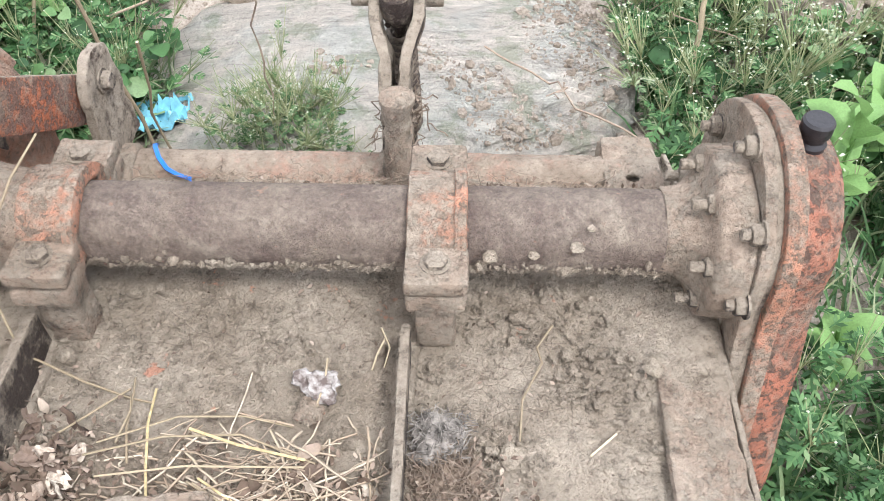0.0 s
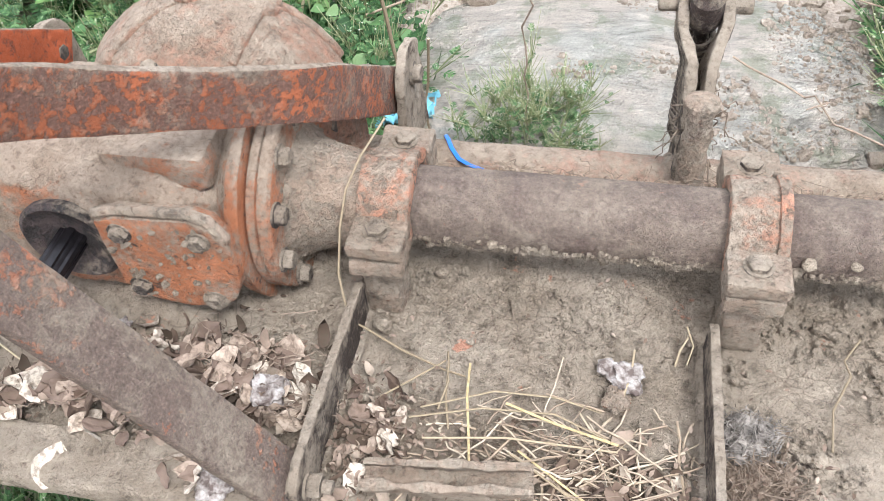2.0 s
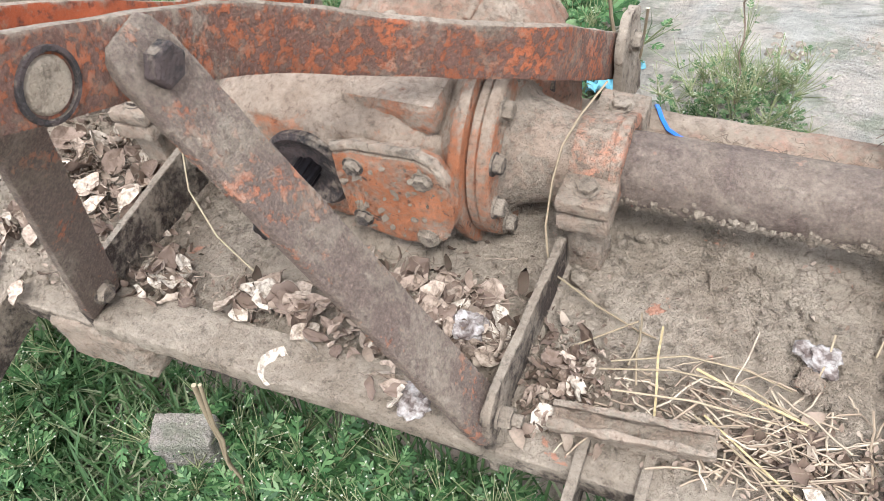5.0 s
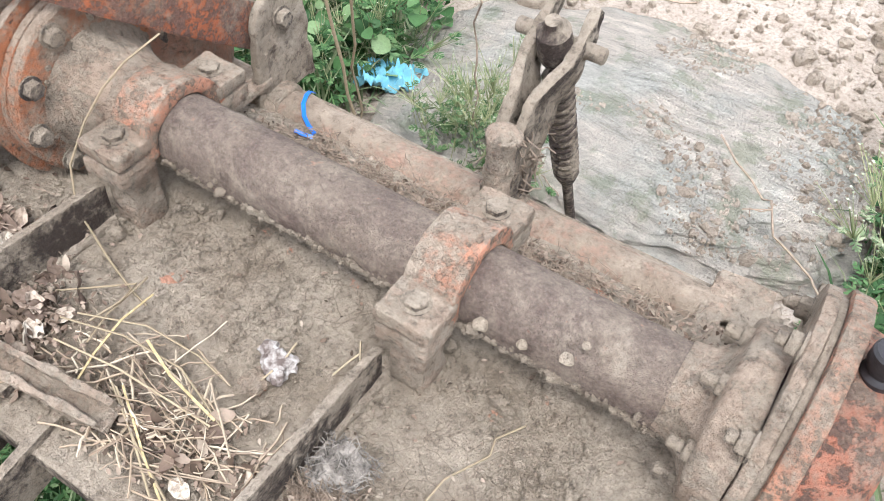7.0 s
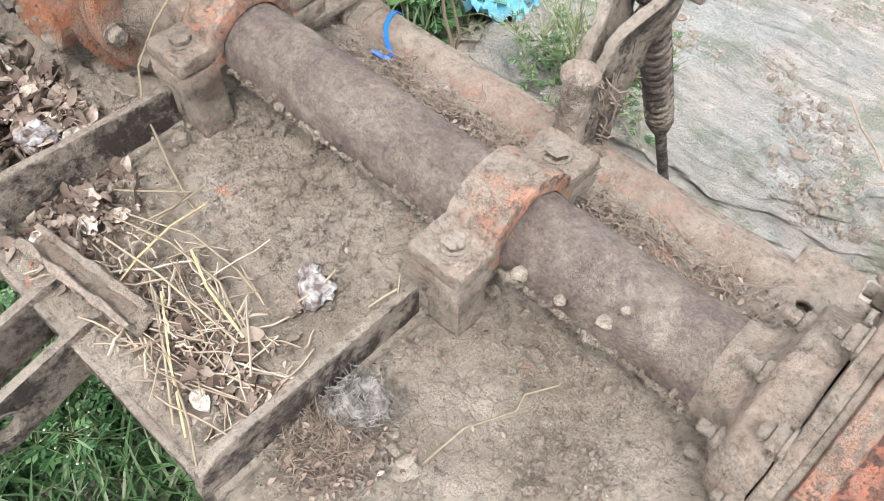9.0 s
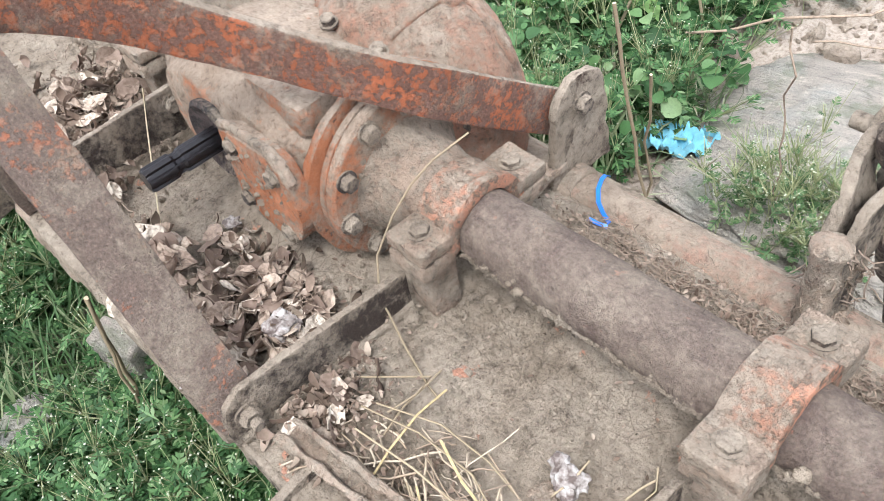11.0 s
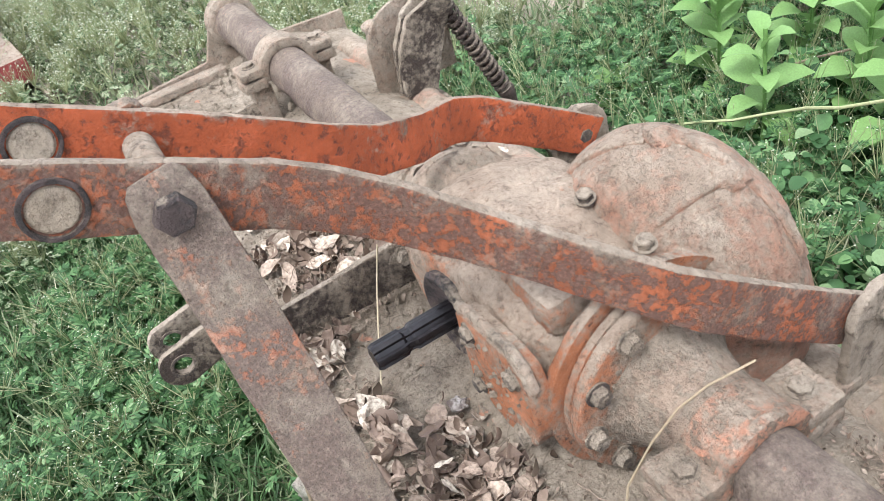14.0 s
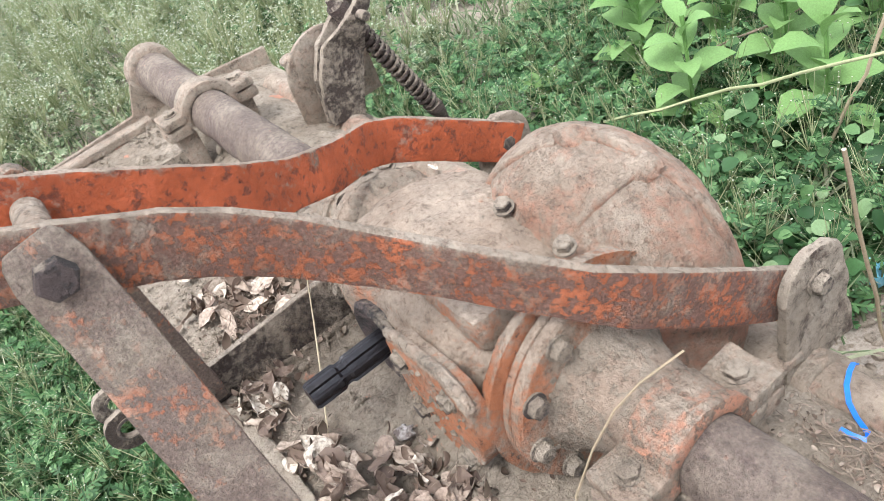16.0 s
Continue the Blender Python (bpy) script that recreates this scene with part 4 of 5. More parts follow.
# crumbs lying on the boulder
tops = [v for v in boulder.data.vertices if v.normal.z > 0.6 and v.co.z > 0.05]
spots = []
for _ in range(5200):
    v = tops[rng.integers(len(tops))].co
    if noise.noise((v.x * 5, v.y * 5, 8)) > 0.35 - 1.1 * (v.x + 0.15) - 0.5 * (v.y - 0.95):
        spots.append((v.x + rng.normal(0, 0.006), v.y + rng.normal(0, 0.006), v.z + 0.001, float(np.exp(rng.normal(-5.75, 0.6)))))
scatter_lumps("rock_crumbs", spots, M_STONE, "small pale crumbs lying on the boulder", "gravel")

# soil clods and crumbs on the deck
spots = []
for _ in range(6500):
    x, y = rng.uniform(-2.1, 0.31), rng.uniform(-0.36, 0.12)
    if noise.noise((x * 9, y * 9, 7)) < -0.1:
        continue
    spots.append((x, y, DECK_Z + 0.006 + 0.02 * math.exp(-((y - 0.03) / 0.07) ** 2) + rng.uniform(0, 0.004), float(np.exp(rng.normal(-6.0, 0.5)))))
for cx, cy, s, n in ((0.05, -0.045, 0.05, 150), (0.26, -0.12, 0.04, 130), (0.16, -0.06, 0.07, 90), (-0.03, -0.30, 0.035, 60), (-0.60, -0.12, 0.05, 200), (-0.2, -0.07, 0.08, 200), (-0.72, -0.14, 0.06, 180), (0.02, -0.24, 0.04, 200), (0.17, -0.16, 0.02, 60)):
    for _ in range(n):
        x, y = cx + rng.normal(0, s), cy + rng.normal(0, s * 0.6)
        if -0.36 < y < 0.26 and x < 0.32:
            spots.append((x, y, DECK_Z + 0.014 * math.exp(-((y - 0.03) / 0.07) ** 2) + 0.007, float(np.exp(rng.normal(-5.85, 0.45)))))
scatter_lumps("soil_crumbs", spots, M_CLOD, "brown soil crumbs and clods on the deck", "soil")
# crust flakes along the underside of the tube and on gearbox surfaces
spots = []
for _ in range(900):
    x = rng.uniform(-0.45, 0.28)
    a = radians(rng.normal(212, 10))
    spots.append((x, (TUBE_R + 0.003) * math.cos(a), TUBE_Z + (TUBE_R + 0.003) * math.sin(a), float(np.exp(rng.normal(-5.9, 0.4)))))
for _ in range(70):
    spots.append((rng.uniform(-0.72, -0.58), -0.159, rng.uniform(0.52, 0.655), float(np.exp(rng.normal(-6.0, 0.5)))))
for _ in range(300):
    a = rng.uniform(0, 2 * math.pi)
    rr = rng.uniform(0.06, 0.12)
    spots.append((-0.54 + (0.09 - rr) * 0.4, rr * math.cos(a), TUBE_Z + rr * math.sin(a), float(np.exp(rng.normal(-6.0, 0.5)))))
scatter_lumps("mud_crust", spots, M_CLOD, "crumbly mud crust along the tube underside", "mud")
for k, (x, y, z, r) in enumerate(((0.061, -0.05, 0.572, 0.009), (0.157, -0.046, 0.585, 0.0075), (0.11, -0.05, 0.575, 0.006), (0.085, -0.235, 0.462, 0.014), (0.25, -0.13, 0.475, 0.012), (0.17, -0.04, 0.61, 0.005), (-0.155, 0.105, 0.468, 0.013))):
    tagged(part("pebble", lump((x, y, z), r, 1.1 + k, 0.6), M_PEBBLE, None, "", 50), "small pale pebble stuck in the dried mud", "pebble", "pebbles on the deck")


# ---- plants ----
def rotations(yaw, tilt, roll):
    cy, sy, ct, st, cr, sr = np.cos(yaw), np.sin(yaw), np.cos(tilt), np.sin(tilt), np.cos(roll), np.sin(roll)
    z = np.zeros_like(cy)
    o = np.ones_like(cy)
    Rz = np.stack([np.stack([cy, -sy, z], -1), np.stack([sy, cy, z], -1), np.stack([z, z, o], -1)], -2)
    Ry = np.stack([np.stack([ct, z, -st], -1), np.stack([z, o, z], -1), np.stack([st, z, ct], -1)], -2)
    Rx = np.stack([np.stack([o, z, z], -1), np.stack([z, cr, -sr], -1), np.stack([z, sr, cr], -1)], -2)
    return Rz @ Ry @ Rx


def leaf_shape(rows):
    """A leaf along +x with a folded midrib: rows (s, half width, lift)."""
    v, f = [], []
    for s, w, h in rows:
        v += [(s, -w, h + w * 0.35), (s, 0, h), (s, w, h + w * 0.35)]
    for i in range(len(rows) - 1):
        a = 3 * i
        f += [(a, a + 3, a + 4, a + 1), (a + 1, a + 4, a + 5, a + 2)]
    return np.array(v), f


OVAL = leaf_shape([(0, 0.02, 0), (0.25, 0.2, 0.05), (0.6, 0.24, 0.06), (1.0, 0.01, -0.04)])
BROAD = leaf_shape([(0, 0.015, 0), (0.15, 0.15, 0.05), (0.35, 0.29, 0.1), (0.6, 0.31, 0.09), (0.85, 0.18, 0.0), (1.0, 0.01, -0.1)])
ROUND = leaf_shape([(0, 0.1, 0), (0.2, 0.4, 0.02), (0.5, 0.5, 0.05), (0.8, 0.36, 0.02), (1.0, 0.06, -0.03)])
BLADE = leaf_shape([(0, 0.018, 0), (0.4, 0.02, 0.05), (0.75, 0.014, 0.02), (1.0, 0.002, -0.1)])


def lobed():
    v, f = [], []
    for s, ang, ln in ((0.0, 0, 1.0), (0.25, 50, 0.45), (0.25, -50, 0.45), (0.5, 42, 0.4), (0.5, -42, 0.4), (0.72, 35, 0.26), (0.72, -35, 0.26)):
        c, sn = math.cos(radians(ang)), math.sin(radians(ang))
        b = len(v)
        for t, w in ((0, 0.02), (0.5, 0.085 if s else 0.05), (1, 0.01)):
            for side in (-1, 1):
                x, y = t * ln, side * w
                v.append((s + x * c - y * sn, x * sn + y * c, 0.05 * t * (1 - t) - 0.05 * (s * s)))
        f += [(b, b + 2, b + 3, b + 1), (b + 2, b + 4, b + 5, b + 3)]
    return np.array(v), f


LOBED = lobed()


def leaves(name, shape, at, size, yaw, tilt, material, label, category, roll=None, crumple=0.0):
    V, F = shape
    at, size = np.asarray(at), np.asarray(size)
    n, m = len(at), len(V)
    roll = rng.normal(0, 0.35, n) if roll is None else roll
    R = rotations(np.asarray(yaw), np.asarray(tilt), roll)
    W = (np.einsum("nij,mj->nmi", R, V) + rng.normal(0, 1, (n, m, 3)) * crumple) * size[:, None, None] + at[:, None, :]
    k = len(F[0])
    faces = (np.array(F)[None] + (np.arange(n) * m)[:, None, None]).reshape(-1, k).tolist()
    return tagged(mesh_from(name, W.reshape(-1, 3), faces, material), label, category, kind="stuff")


def bare(x, y):
    """True on the machine's stand and the open soil behind it."""
    wob = 0.12 * noise.noise((x * 3, y * 3, 1))
    if -2.18 < x < 0.46 and -0.22 < y < 0.46:
        return True
    return -0.66 + wob < x < 0.40 + wob + 0.12 * max(0, y - 1.4) and 0.3 < y < 3.4


def sow(n, x0, x1, y0, y1, gap=None):
    out = []
    while len(out) < n:
        x, y = rng.uniform(x0, x1), rng.uniform(y0, y1)
        if bare(x, y) or (gap and noise.noise((x * gap, y * gap, 5)) < -0.15):
            continue
        out.append((x, y, ground_height(x, y)))
    return np.array(out)


def weed_patch(roots, height, per, leaf, shape, material, label, spread=0.05, flowers=0, floret=0.0022):
    """Leaves along short stems from each root, with florets at the tips."""
    at, size, yaw, tilt, stems, fl = [], [], [], [], [], []
    for x, y, z in roots:
        h = height * rng.uniform(0.5, 1.3)
        lx, ly = rng.normal(0, spread, 2)
        stems.append((x, y, z, x + lx, y + ly, z + h))
        for k in range(per):
            t = rng.uniform(0.12, 1.0)
            a = rng.uniform(0, 2 * math.pi)
            at.append((x + lx * t + 0.01 * math.cos(a), y + ly * t + 0.01 * math.sin(a), z + h * t))
            size.append(leaf * rng.uniform(0.55, 1.3) * (1.15 - 0.45 * t))
            yaw.append(a)
            tilt.append(rng.normal(0.15, 0.4))
        for k in range(flowers):
            a, r = rng.uniform(0, 2 * math.pi), rng.uniform(0.01, 0.06)
            fl.append((x + lx + r * math.cos(a), y + ly + r * math.sin(a), z + h * rng.uniform(0.9, 1.15), floret * rng.uniform(0.5, 1.2)))
            stems.append((x + lx * 0.7, y + ly * 0.7, z + h * 0.7, fl[-1][0], fl[-1][1], fl[-1][2]))
    leaves("weeds", shape, at, size, yaw, tilt, material, label, "weeds")
    S = np.array(stems)
    n = len(S)
    d = S[:, 3:] - S[:, :3]
    side = np.stack([-d[:, 1], d[:, 0], 0 * d[:, 0]], -1)
    side /= np.linalg.norm(side, axis=1, keepdims=True) + 1e-9
    side2 = np.cross(d, side)
    side2 /= np.linalg.norm(side2, axis=1, keepdims=True) + 1e-9
    w = 0.0011
    V = np.stack([S[:, :3] + side * w, S[:, :3] - side * w * 0.5 + side2 * w, S[:, :3] - side * w * 0.5 - side2 * w, S[:, 3:] + side * w * 0.5, S[:, 3:] - side * w * 0.3 + side2 * w * 0.5, S[:, 3:] - side * w * 0.3 - side2 * w * 0.5], 1)
    F = np.array([(0, 1, 4, 3), (1, 2, 5, 4), (2, 0, 3, 5)])[None] + (np.arange(n) * 6)[:, None, None]
    tagged(mesh_from("weed_stems", V.reshape(-1, 3), F.reshape(-1, 4).tolist(), M_STEM), "thin pale green weed stems", "stems", kind="stuff")
    if fl:
        fl = np.array(fl)
        o = np.array([(1, 0, 0), (-1, 0, 0), (0, 1, 0), (0, -1, 0), (0, 0, 0.7), (0, 0, -0.7)])
        V = o[None] * fl[:, None, 3:4] + fl[:, None, :3]
        F = np.array([(0, 2, 4), (2, 1, 4), (1, 3, 4), (3, 0, 4), (2, 0, 5), (1, 2, 5), (3, 1, 5), (0, 3, 5)])[None] + (np.arange(len(fl)) * 6)[:, None, None]
        tagged(mesh_from("white_florets", V.reshape(-1, 3), F.reshape(-1, 3).tolist(), M_FLOWER, False), "tiny white florets on weed tips", "flowers", kind="stuff")


# weeds: left far field, front strip, right side, behind
weed_patch(sow(2100, -5.0, -0.66, 0.45, 2.9, 1.6), 0.25, 16, 0.048, LOBED, M_GREEN, "feathery green weeds beside the machine", 0.06, 5)
weed_patch(sow(3600, -6.5, -2.2, -2.4, 1.4, 1.2), 0.27, 12, 0.046, LOBED, M_FIELD, "feathery weeds with white florets in the field", 0.07, 18, 0.0038)
weed_patch(sow(1000, -2.4, -0.45, -1.1, -0.30, 3.0), 0.15, 18, 0.05, LOBED, M_GREEN, "low green weeds along the deck front", 0.05, 6)
weed_patch(sow(820, 0.44, 2.2, -0.5, 2.4, 1.5), 0.22, 18, 0.055, LOBED, M_GREEN, "green weeds beyond the gear case", 0.06, 6)
weed_patch(sow(420, -2.1, -0.95, 0.47, 1.25), 0.2, 16, 0.05, LOBED, M_GREEN, "leafy green weeds close behind the deck", 0.06, 3)
weed_patch(sow(210, -1.35, -0.6, 0.6, 1.9), 0.22, 10, 0.042, ROUND, M_GREEN, "round-leaved green weeds behind the gearbox", 0.06)
weed_patch(sow(120, 0.5, 1.5, 0.6, 1.9), 0.22, 12, 0.042, ROUND, M_GREEN, "round-leaved green weeds beside the soil", 0.06)
tuft = np.array([(x, y, 0.05 + 0.0 * x) for x, y in np.stack([rng.normal(-0.33, 0.075, 70), rng.normal(0.69, 0.05, 70)], -1)])
weed_patch(tuft, 0.16, 8, 0.028, LOBED, M_GRASS, "sparse flowering tuft by the boulder", 0.05, 7)
weed_patch(sow(75, 0.44, 1.0, 0.55, 1.4), 0.29, 9, 0.035, LOBED, M_FIELD, "tall thin flowering weeds", 0.09, 14, 0.0034)

# grass
def grass(roots, length, label, material):
    n = len(roots)
    leaves("grass", BLADE, roots, length * rng.uniform(0.5, 1.4, n), rng.uniform(0, 6.28, n), rng.normal(0.85, 0.35, n), material, label, "grass")


grass(sow(20000, -2.6, 0.25, -1.1, -0.22), 0.12, "fine green grass along the deck front", M_GRASS)
grass(sow(5000, -6.5, -2.0, -2.4, 2.4, 1.5), 0.15, "long grass in the weedy field", M_FIELD_GRASS)
grass(sow(5000, 0.44, 2.0, -0.6, 2.2, 2.0), 0.15, "grass beyond the gear case", M_GRASS)
grass(sow(6000, -2.6, -0.6, 0.45, 2.4, 2.0), 0.16, "grass behind the machine", M_FIELD_GRASS)
far = sow(9000, -14, -5.5, -7, 7)
leaves("far_weeds", LOBED, far + np.array([0, 0, 0.1]), rng.uniform(0.1, 0.25, len(far)), rng.uniform(0, 6.28, len(far)), rng.normal(0.5, 0.4, len(far)), M_FIELD, "distant weeds across the field", "weeds")


def broad_plant(x, y, h, n, size):
    z = ground_height(x, y)
    ob = empty("broad_leaf_plant", (x, y, z))
    tagged(ob, "bright green broad-leaved plant among weeds", "plant", "broad-leaved plants")
    part("stalk", pipe_along([(x, y, z), (x + 0.01, y, z + h * 0.5), (x, y + 0.01, z + h)], 0.005, 6), M_LIME, ob)
    V, F = BROAD
    for k in range(n):
        t = 0.35 + 0.65 * k / n
        R = rotations(np.array([k * 2.4 + x * 9]), np.array([0.05 + 0.55 * t + rng.normal(0, 0.25)]), np.array([rng.normal(0, 0.2)]))[0]
        W = (V @ R.T) * size * rng.uniform(0.75, 1.15) + np.array([x, y, z + h * t])
        me = bpy.data.meshes.new("leaf")
        me.from_pydata(W.tolist(), [], F)
        me.materials.append(M_LIME)
        me.polygons.foreach_set("use_smooth", [True] * len(me.polygons))
        lf = new("leaf", me)
        lf.parent = ob
        lf.location = -ob.location
    return ob


for x, y, h, n, size in ((0.74, 0.50, 0.33, 7, 0.105), (0.84, 0.62, 0.30, 8, 0.11), (0.95, 0.48, 0.26, 7, 0.1), (0.98, 0.78, 0.3, 8, 0.12), (1.12, 0.62, 0.3, 8, 0.12), (0.66, 0.15, 0.14, 6, 0.08), (-1.24, 0.88, 0.42, 9, 0.105), (-1.5, 1.0, 0.42, 13, 0.115), (-1.36, 1.16, 0.44, 13, 0.12), (-1.12, 1.06, 0.44, 13, 0.115), (-0.98, 1.0, 0.40, 8, 0.13), (-1.68, 1.18, 0.42, 13, 0.115), (-1.04, 1.28, 0.46, 13, 0.115), (-1.55, 1.4, 0.46, 13, 0.12), (-1.28, 1.42, 0.46, 13, 0.12), (-1.75, 0.85, 0.12, 6, 0.1)):
    broad_plant(x, y, h, n + 3, size)


for _ in range(16):
    broad_plant(rng.uniform(-2.2, -1.05), rng.uniform(1.25, 2.4), rng.uniform(0.2, 0.36), 9, rng.uniform(0.11, 0.17))


# dry stalks and twigs
def strand(name, pts, r, material, label, category, group="", sides=6, taper=None):
    return tagged(part(name, pipe_along(pts, r, sides, taper), material, None, "", 60), label, category, group)


def wander(a, b, n, amp, seed):
    a, b = Vector(a), Vector(b)
    return [a.lerp(b, i / n) + Vector((noise.noise((seed, i * 0.7, 0)), noise.noise((seed, 0, i * 0.7)), noise.noise((0, seed, i * 0.7)))) * amp * math.sin(math.pi * i / n) for i in range(n + 1)]


for k, (a, b, r) in enumerate((((-0.50, 0.50, 0.05), (-0.55, 0.44, 0.60), 0.0034), ((-0.52, 0.52, 0.05), (-0.475, 0.44, 0.50), 0.0026), ((-0.95, 0.9, 0.05), (-0.78, 1.0, 0.62), 0.004), ((-0.80, 1.1, 0.05), (-0.86, 1.12, 0.7), 0.004), ((0.55, 0.85, 0.05), (0.52, 0.9, 0.55), 0.006), ((-0.91, -0.43, 0.02), (-0.885, -0.395, 0.40), 0.004), ((-0.895, -0.43, 0.02), (-0.87, -0.396, 0.41), 0.003))):
    strand("dry_stalk", wander(a, b, 8, 0.02, k * 1.7), r, M_STRAW, "dry tan plant stalk standing upright", "stalk", "dry stalks")
for k, (a, b, r) in enumerate((((0.09, 0.92, 0.16), (0.40, 0.55, 0.2), 0.0022), ((0.25, 0.74, 0.2), (0.22, 0.62, 0.26), 0.0012), ((-0.75, 0.95, 0.2), (0.0, 1.5, 0.32), 0.003), ((-0.5, 1.05, 0.22), (-0.1, 1.2, 0.25), 0.002), ((0.35, 1.2, 0.15), (0.65, 0.9, 0.2), 0.002), ((-0.33, 0.66, 0.1), (-0.34, 0.6, 0.55), 0.0018), ((-1.3, 1.0, 0.25), (-0.7, 1.5, 0.5), 0.003))):
    strand("dry_twig", wander(a, b, 10, 0.05, 20 + k), r, M_WOOD, "thin dry brown twig on the soil", "twig", "dry twigs")


strand("green_stem", wander((-1.32, 0.69, 0.24), (-0.75, 0.86, 0.46), 8, 0.02, 3.0), 0.0032, M_STEM, "long pale green stem leaning over weeds", "stem")


# ---- litter on the deck ----
def single_straw_material():
    m, nt, b = mat_base("single_dry_straw")
    info = nt.nodes.new("ShaderNodeObjectInfo")
    c = ramp(nt, info.outputs["Random"], [(0.0, (0.16, 0.115, 0.08)), (0.35, (0.3, 0.225, 0.15)), (0.7, (0.42, 0.345, 0.25)), (1.0, (0.56, 0.485, 0.37))])
    c = mix(nt, ramp(nt, noise_node(nt, 90, 4), [(0.35, 0.6), (0.6, 0.0)]), c, (0.22, 0.165, 0.12))
    nt.links.new(c, b.inputs["Base Color"])
    b.inputs["Roughness"].default_value = 0.65
    return m


M_STRAW_ONE = single_straw_material()


def straw_heap():
    for k in range(165):
        x, y = rng.normal(-0.19, 0.085), rng.normal(-0.28, 0.035)
        x, y = min(max(x, -0.37), -0.06), min(max(y, -0.345), -0.2)
        a, ln = rng.normal(0.0, 0.75), rng.uniform(0.015, 0.10)
        z = DECK_Z + 0.009 + rng.uniform(0, 0.024) * math.exp(-((x + 0.2) / 0.12) ** 2)
        dx, dy = math.cos(a) * ln / 2, math.sin(a) * ln / 2
        lift = rng.uniform(-0.003, 0.012)
        bm = pipe_along(wander((max(x - dx, -0.44), max(y - dy, -0.365), z), (min(x + dx, -0.042), max(y + dy, -0.365), z + lift), 4, 0.007, k * 0.9), rng.uniform(0.0005, 0.0015), 5)
        ob = part("straw_stalk", bm, M_STRAW_ONE, None, "", 60)
        tagged(ob, "short dry straw stalk in a tangled heap", "straw", "straw in the heap")


straw_heap()
for k, pts in enumerate(([(-0.429, 0.019, 0.681), (-0.452, -0.022, 0.655), (-0.466, -0.05, 0.628), (-0.468, -0.085, 0.600), (-0.466, -0.122, 0.560), (-0.462, -0.132, 0.525), (-0.456, -0.139, 0.492), (-0.44, -0.143, 0.488), (-0.39, -0.16, 0.474), (-0.335, -0.176, 0.466), (-0.31, -0.18, 0.464)],
                         [(-0.335, -0.152, 0.47), (-0.330, -0.175, 0.475), (-0.325, -0.22, 0.48), (-0.315, -0.26, 0.478)],
                         [(-0.40, -0.23, 0.478), (-0.335, -0.168, 0.474), (-0.325, -0.20, 0.482), (-0.33, -0.24, 0.485)],
                         [(-0.36, -0.255, 0.485), (-0.28, -0.235, 0.49), (-0.20, -0.23, 0.488), (-0.12, -0.255, 0.475)],
                         [(-0.35, -0.24, 0.484), (-0.27, -0.21, 0.488), (-0.20, -0.205, 0.482), (-0.15, -0.21, 0.47)],
                         [(-0.245, -0.285, 0.49), (-0.18, -0.318, 0.482), (-0.10, -0.35, 0.475), (-0.06, -0.372, 0.468)],
                         [(-0.24, -0.285, 0.487), (-0.17, -0.325, 0.48), (-0.11, -0.362, 0.47)],
                         [(-0.34, -0.28, 0.488), (-0.25, -0.27, 0.494), (-0.13, -0.262, 0.48)],
                         [(-0.13, -0.20, 0.473), (-0.12, -0.16, 0.480), (-0.118, -0.135, 0.492)],
                         [(0.095, -0.22, 0.466), (0.10, -0.17, 0.469), (0.125, -0.12, 0.467), (0.12, -0.10, 0.468), (0.14, -0.07, 0.472)],
                         [(-0.056, -0.10, 0.482), (-0.065, -0.115, 0.472), (-0.07, -0.135, 0.468)],
                         [(-0.06, -0.095, 0.495), (-0.05, -0.11, 0.478), (-0.056, -0.13, 0.467)],
                         [(-0.985, -0.15, 0.60), (-0.99, -0.17, 0.53), (-0.93, -0.21, 0.49), (-0.80, -0.27, 0.49)],
                         [(0.17, -0.235, 0.464), (0.20, -0.21, 0.468)])):
    r = 0.0013 if k else 0.0015
    strand("straw_stalk", pts, r, M_STRAW, "single long dry straw stalk", "straw", "long straw stalks")


def straw_blade(pts, w):
    """A flat broken stalk lying over the heap."""
    strand_pts = [Vector(p) for p in pts]
    ob = part("straw_stalk", ribbon(strand_pts, w, 0.0004, [Vector((-(strand_pts[-1] - strand_pts[0]).y, (strand_pts[-1] - strand_pts[0]).x, 0.002))] * len(pts)), M_STALK, None, "", 60)
    tagged(ob, "flat yellow dry straw blade on the heap", "straw", "flat straw blades")


def dry_leaf_mesh(k):
    w = rng.uniform(0.26, 0.42)
    curl = rng.uniform(-0.35, 0.55)
    v, f = [], []
    nu, nv = 10, 7
    for i in range(nu):
        s = i / (nu - 1)
        half = w * math.sin(math.pi * (0.03 + 0.96 * s ** 0.85)) ** 0.95 * (1 + 0.2 * noise.noise((s * 4, k * 2.1, 1)))
        for j in range(nv):
            t = j / (nv - 1) * 2 - 1
            v.append((s - 0.5, half * t, curl * (half * t) ** 2 * 3.2 + curl * 0.35 * (s - 0.5) ** 2 + 0.13 * noise.noise((s * 3.5, t * 2.0, k * 3.3)) + 0.05 * abs(t) + 0.04 * noise.noise((s * 9, t * 5, k))))
    for i in range(nu - 1):
        for j in range(nv - 1):
            a = i * nv + j
            f.append((a, a + nv, a + nv + 1, a + 1))
    me = bpy.data.meshes.new("dry_leaf")
    me.from_pydata(v, [], f)
    me.materials.append(M_DRY_OBJ)
    me.polygons.foreach_set("use_smooth", [True] * len(me.polygons))
    return me


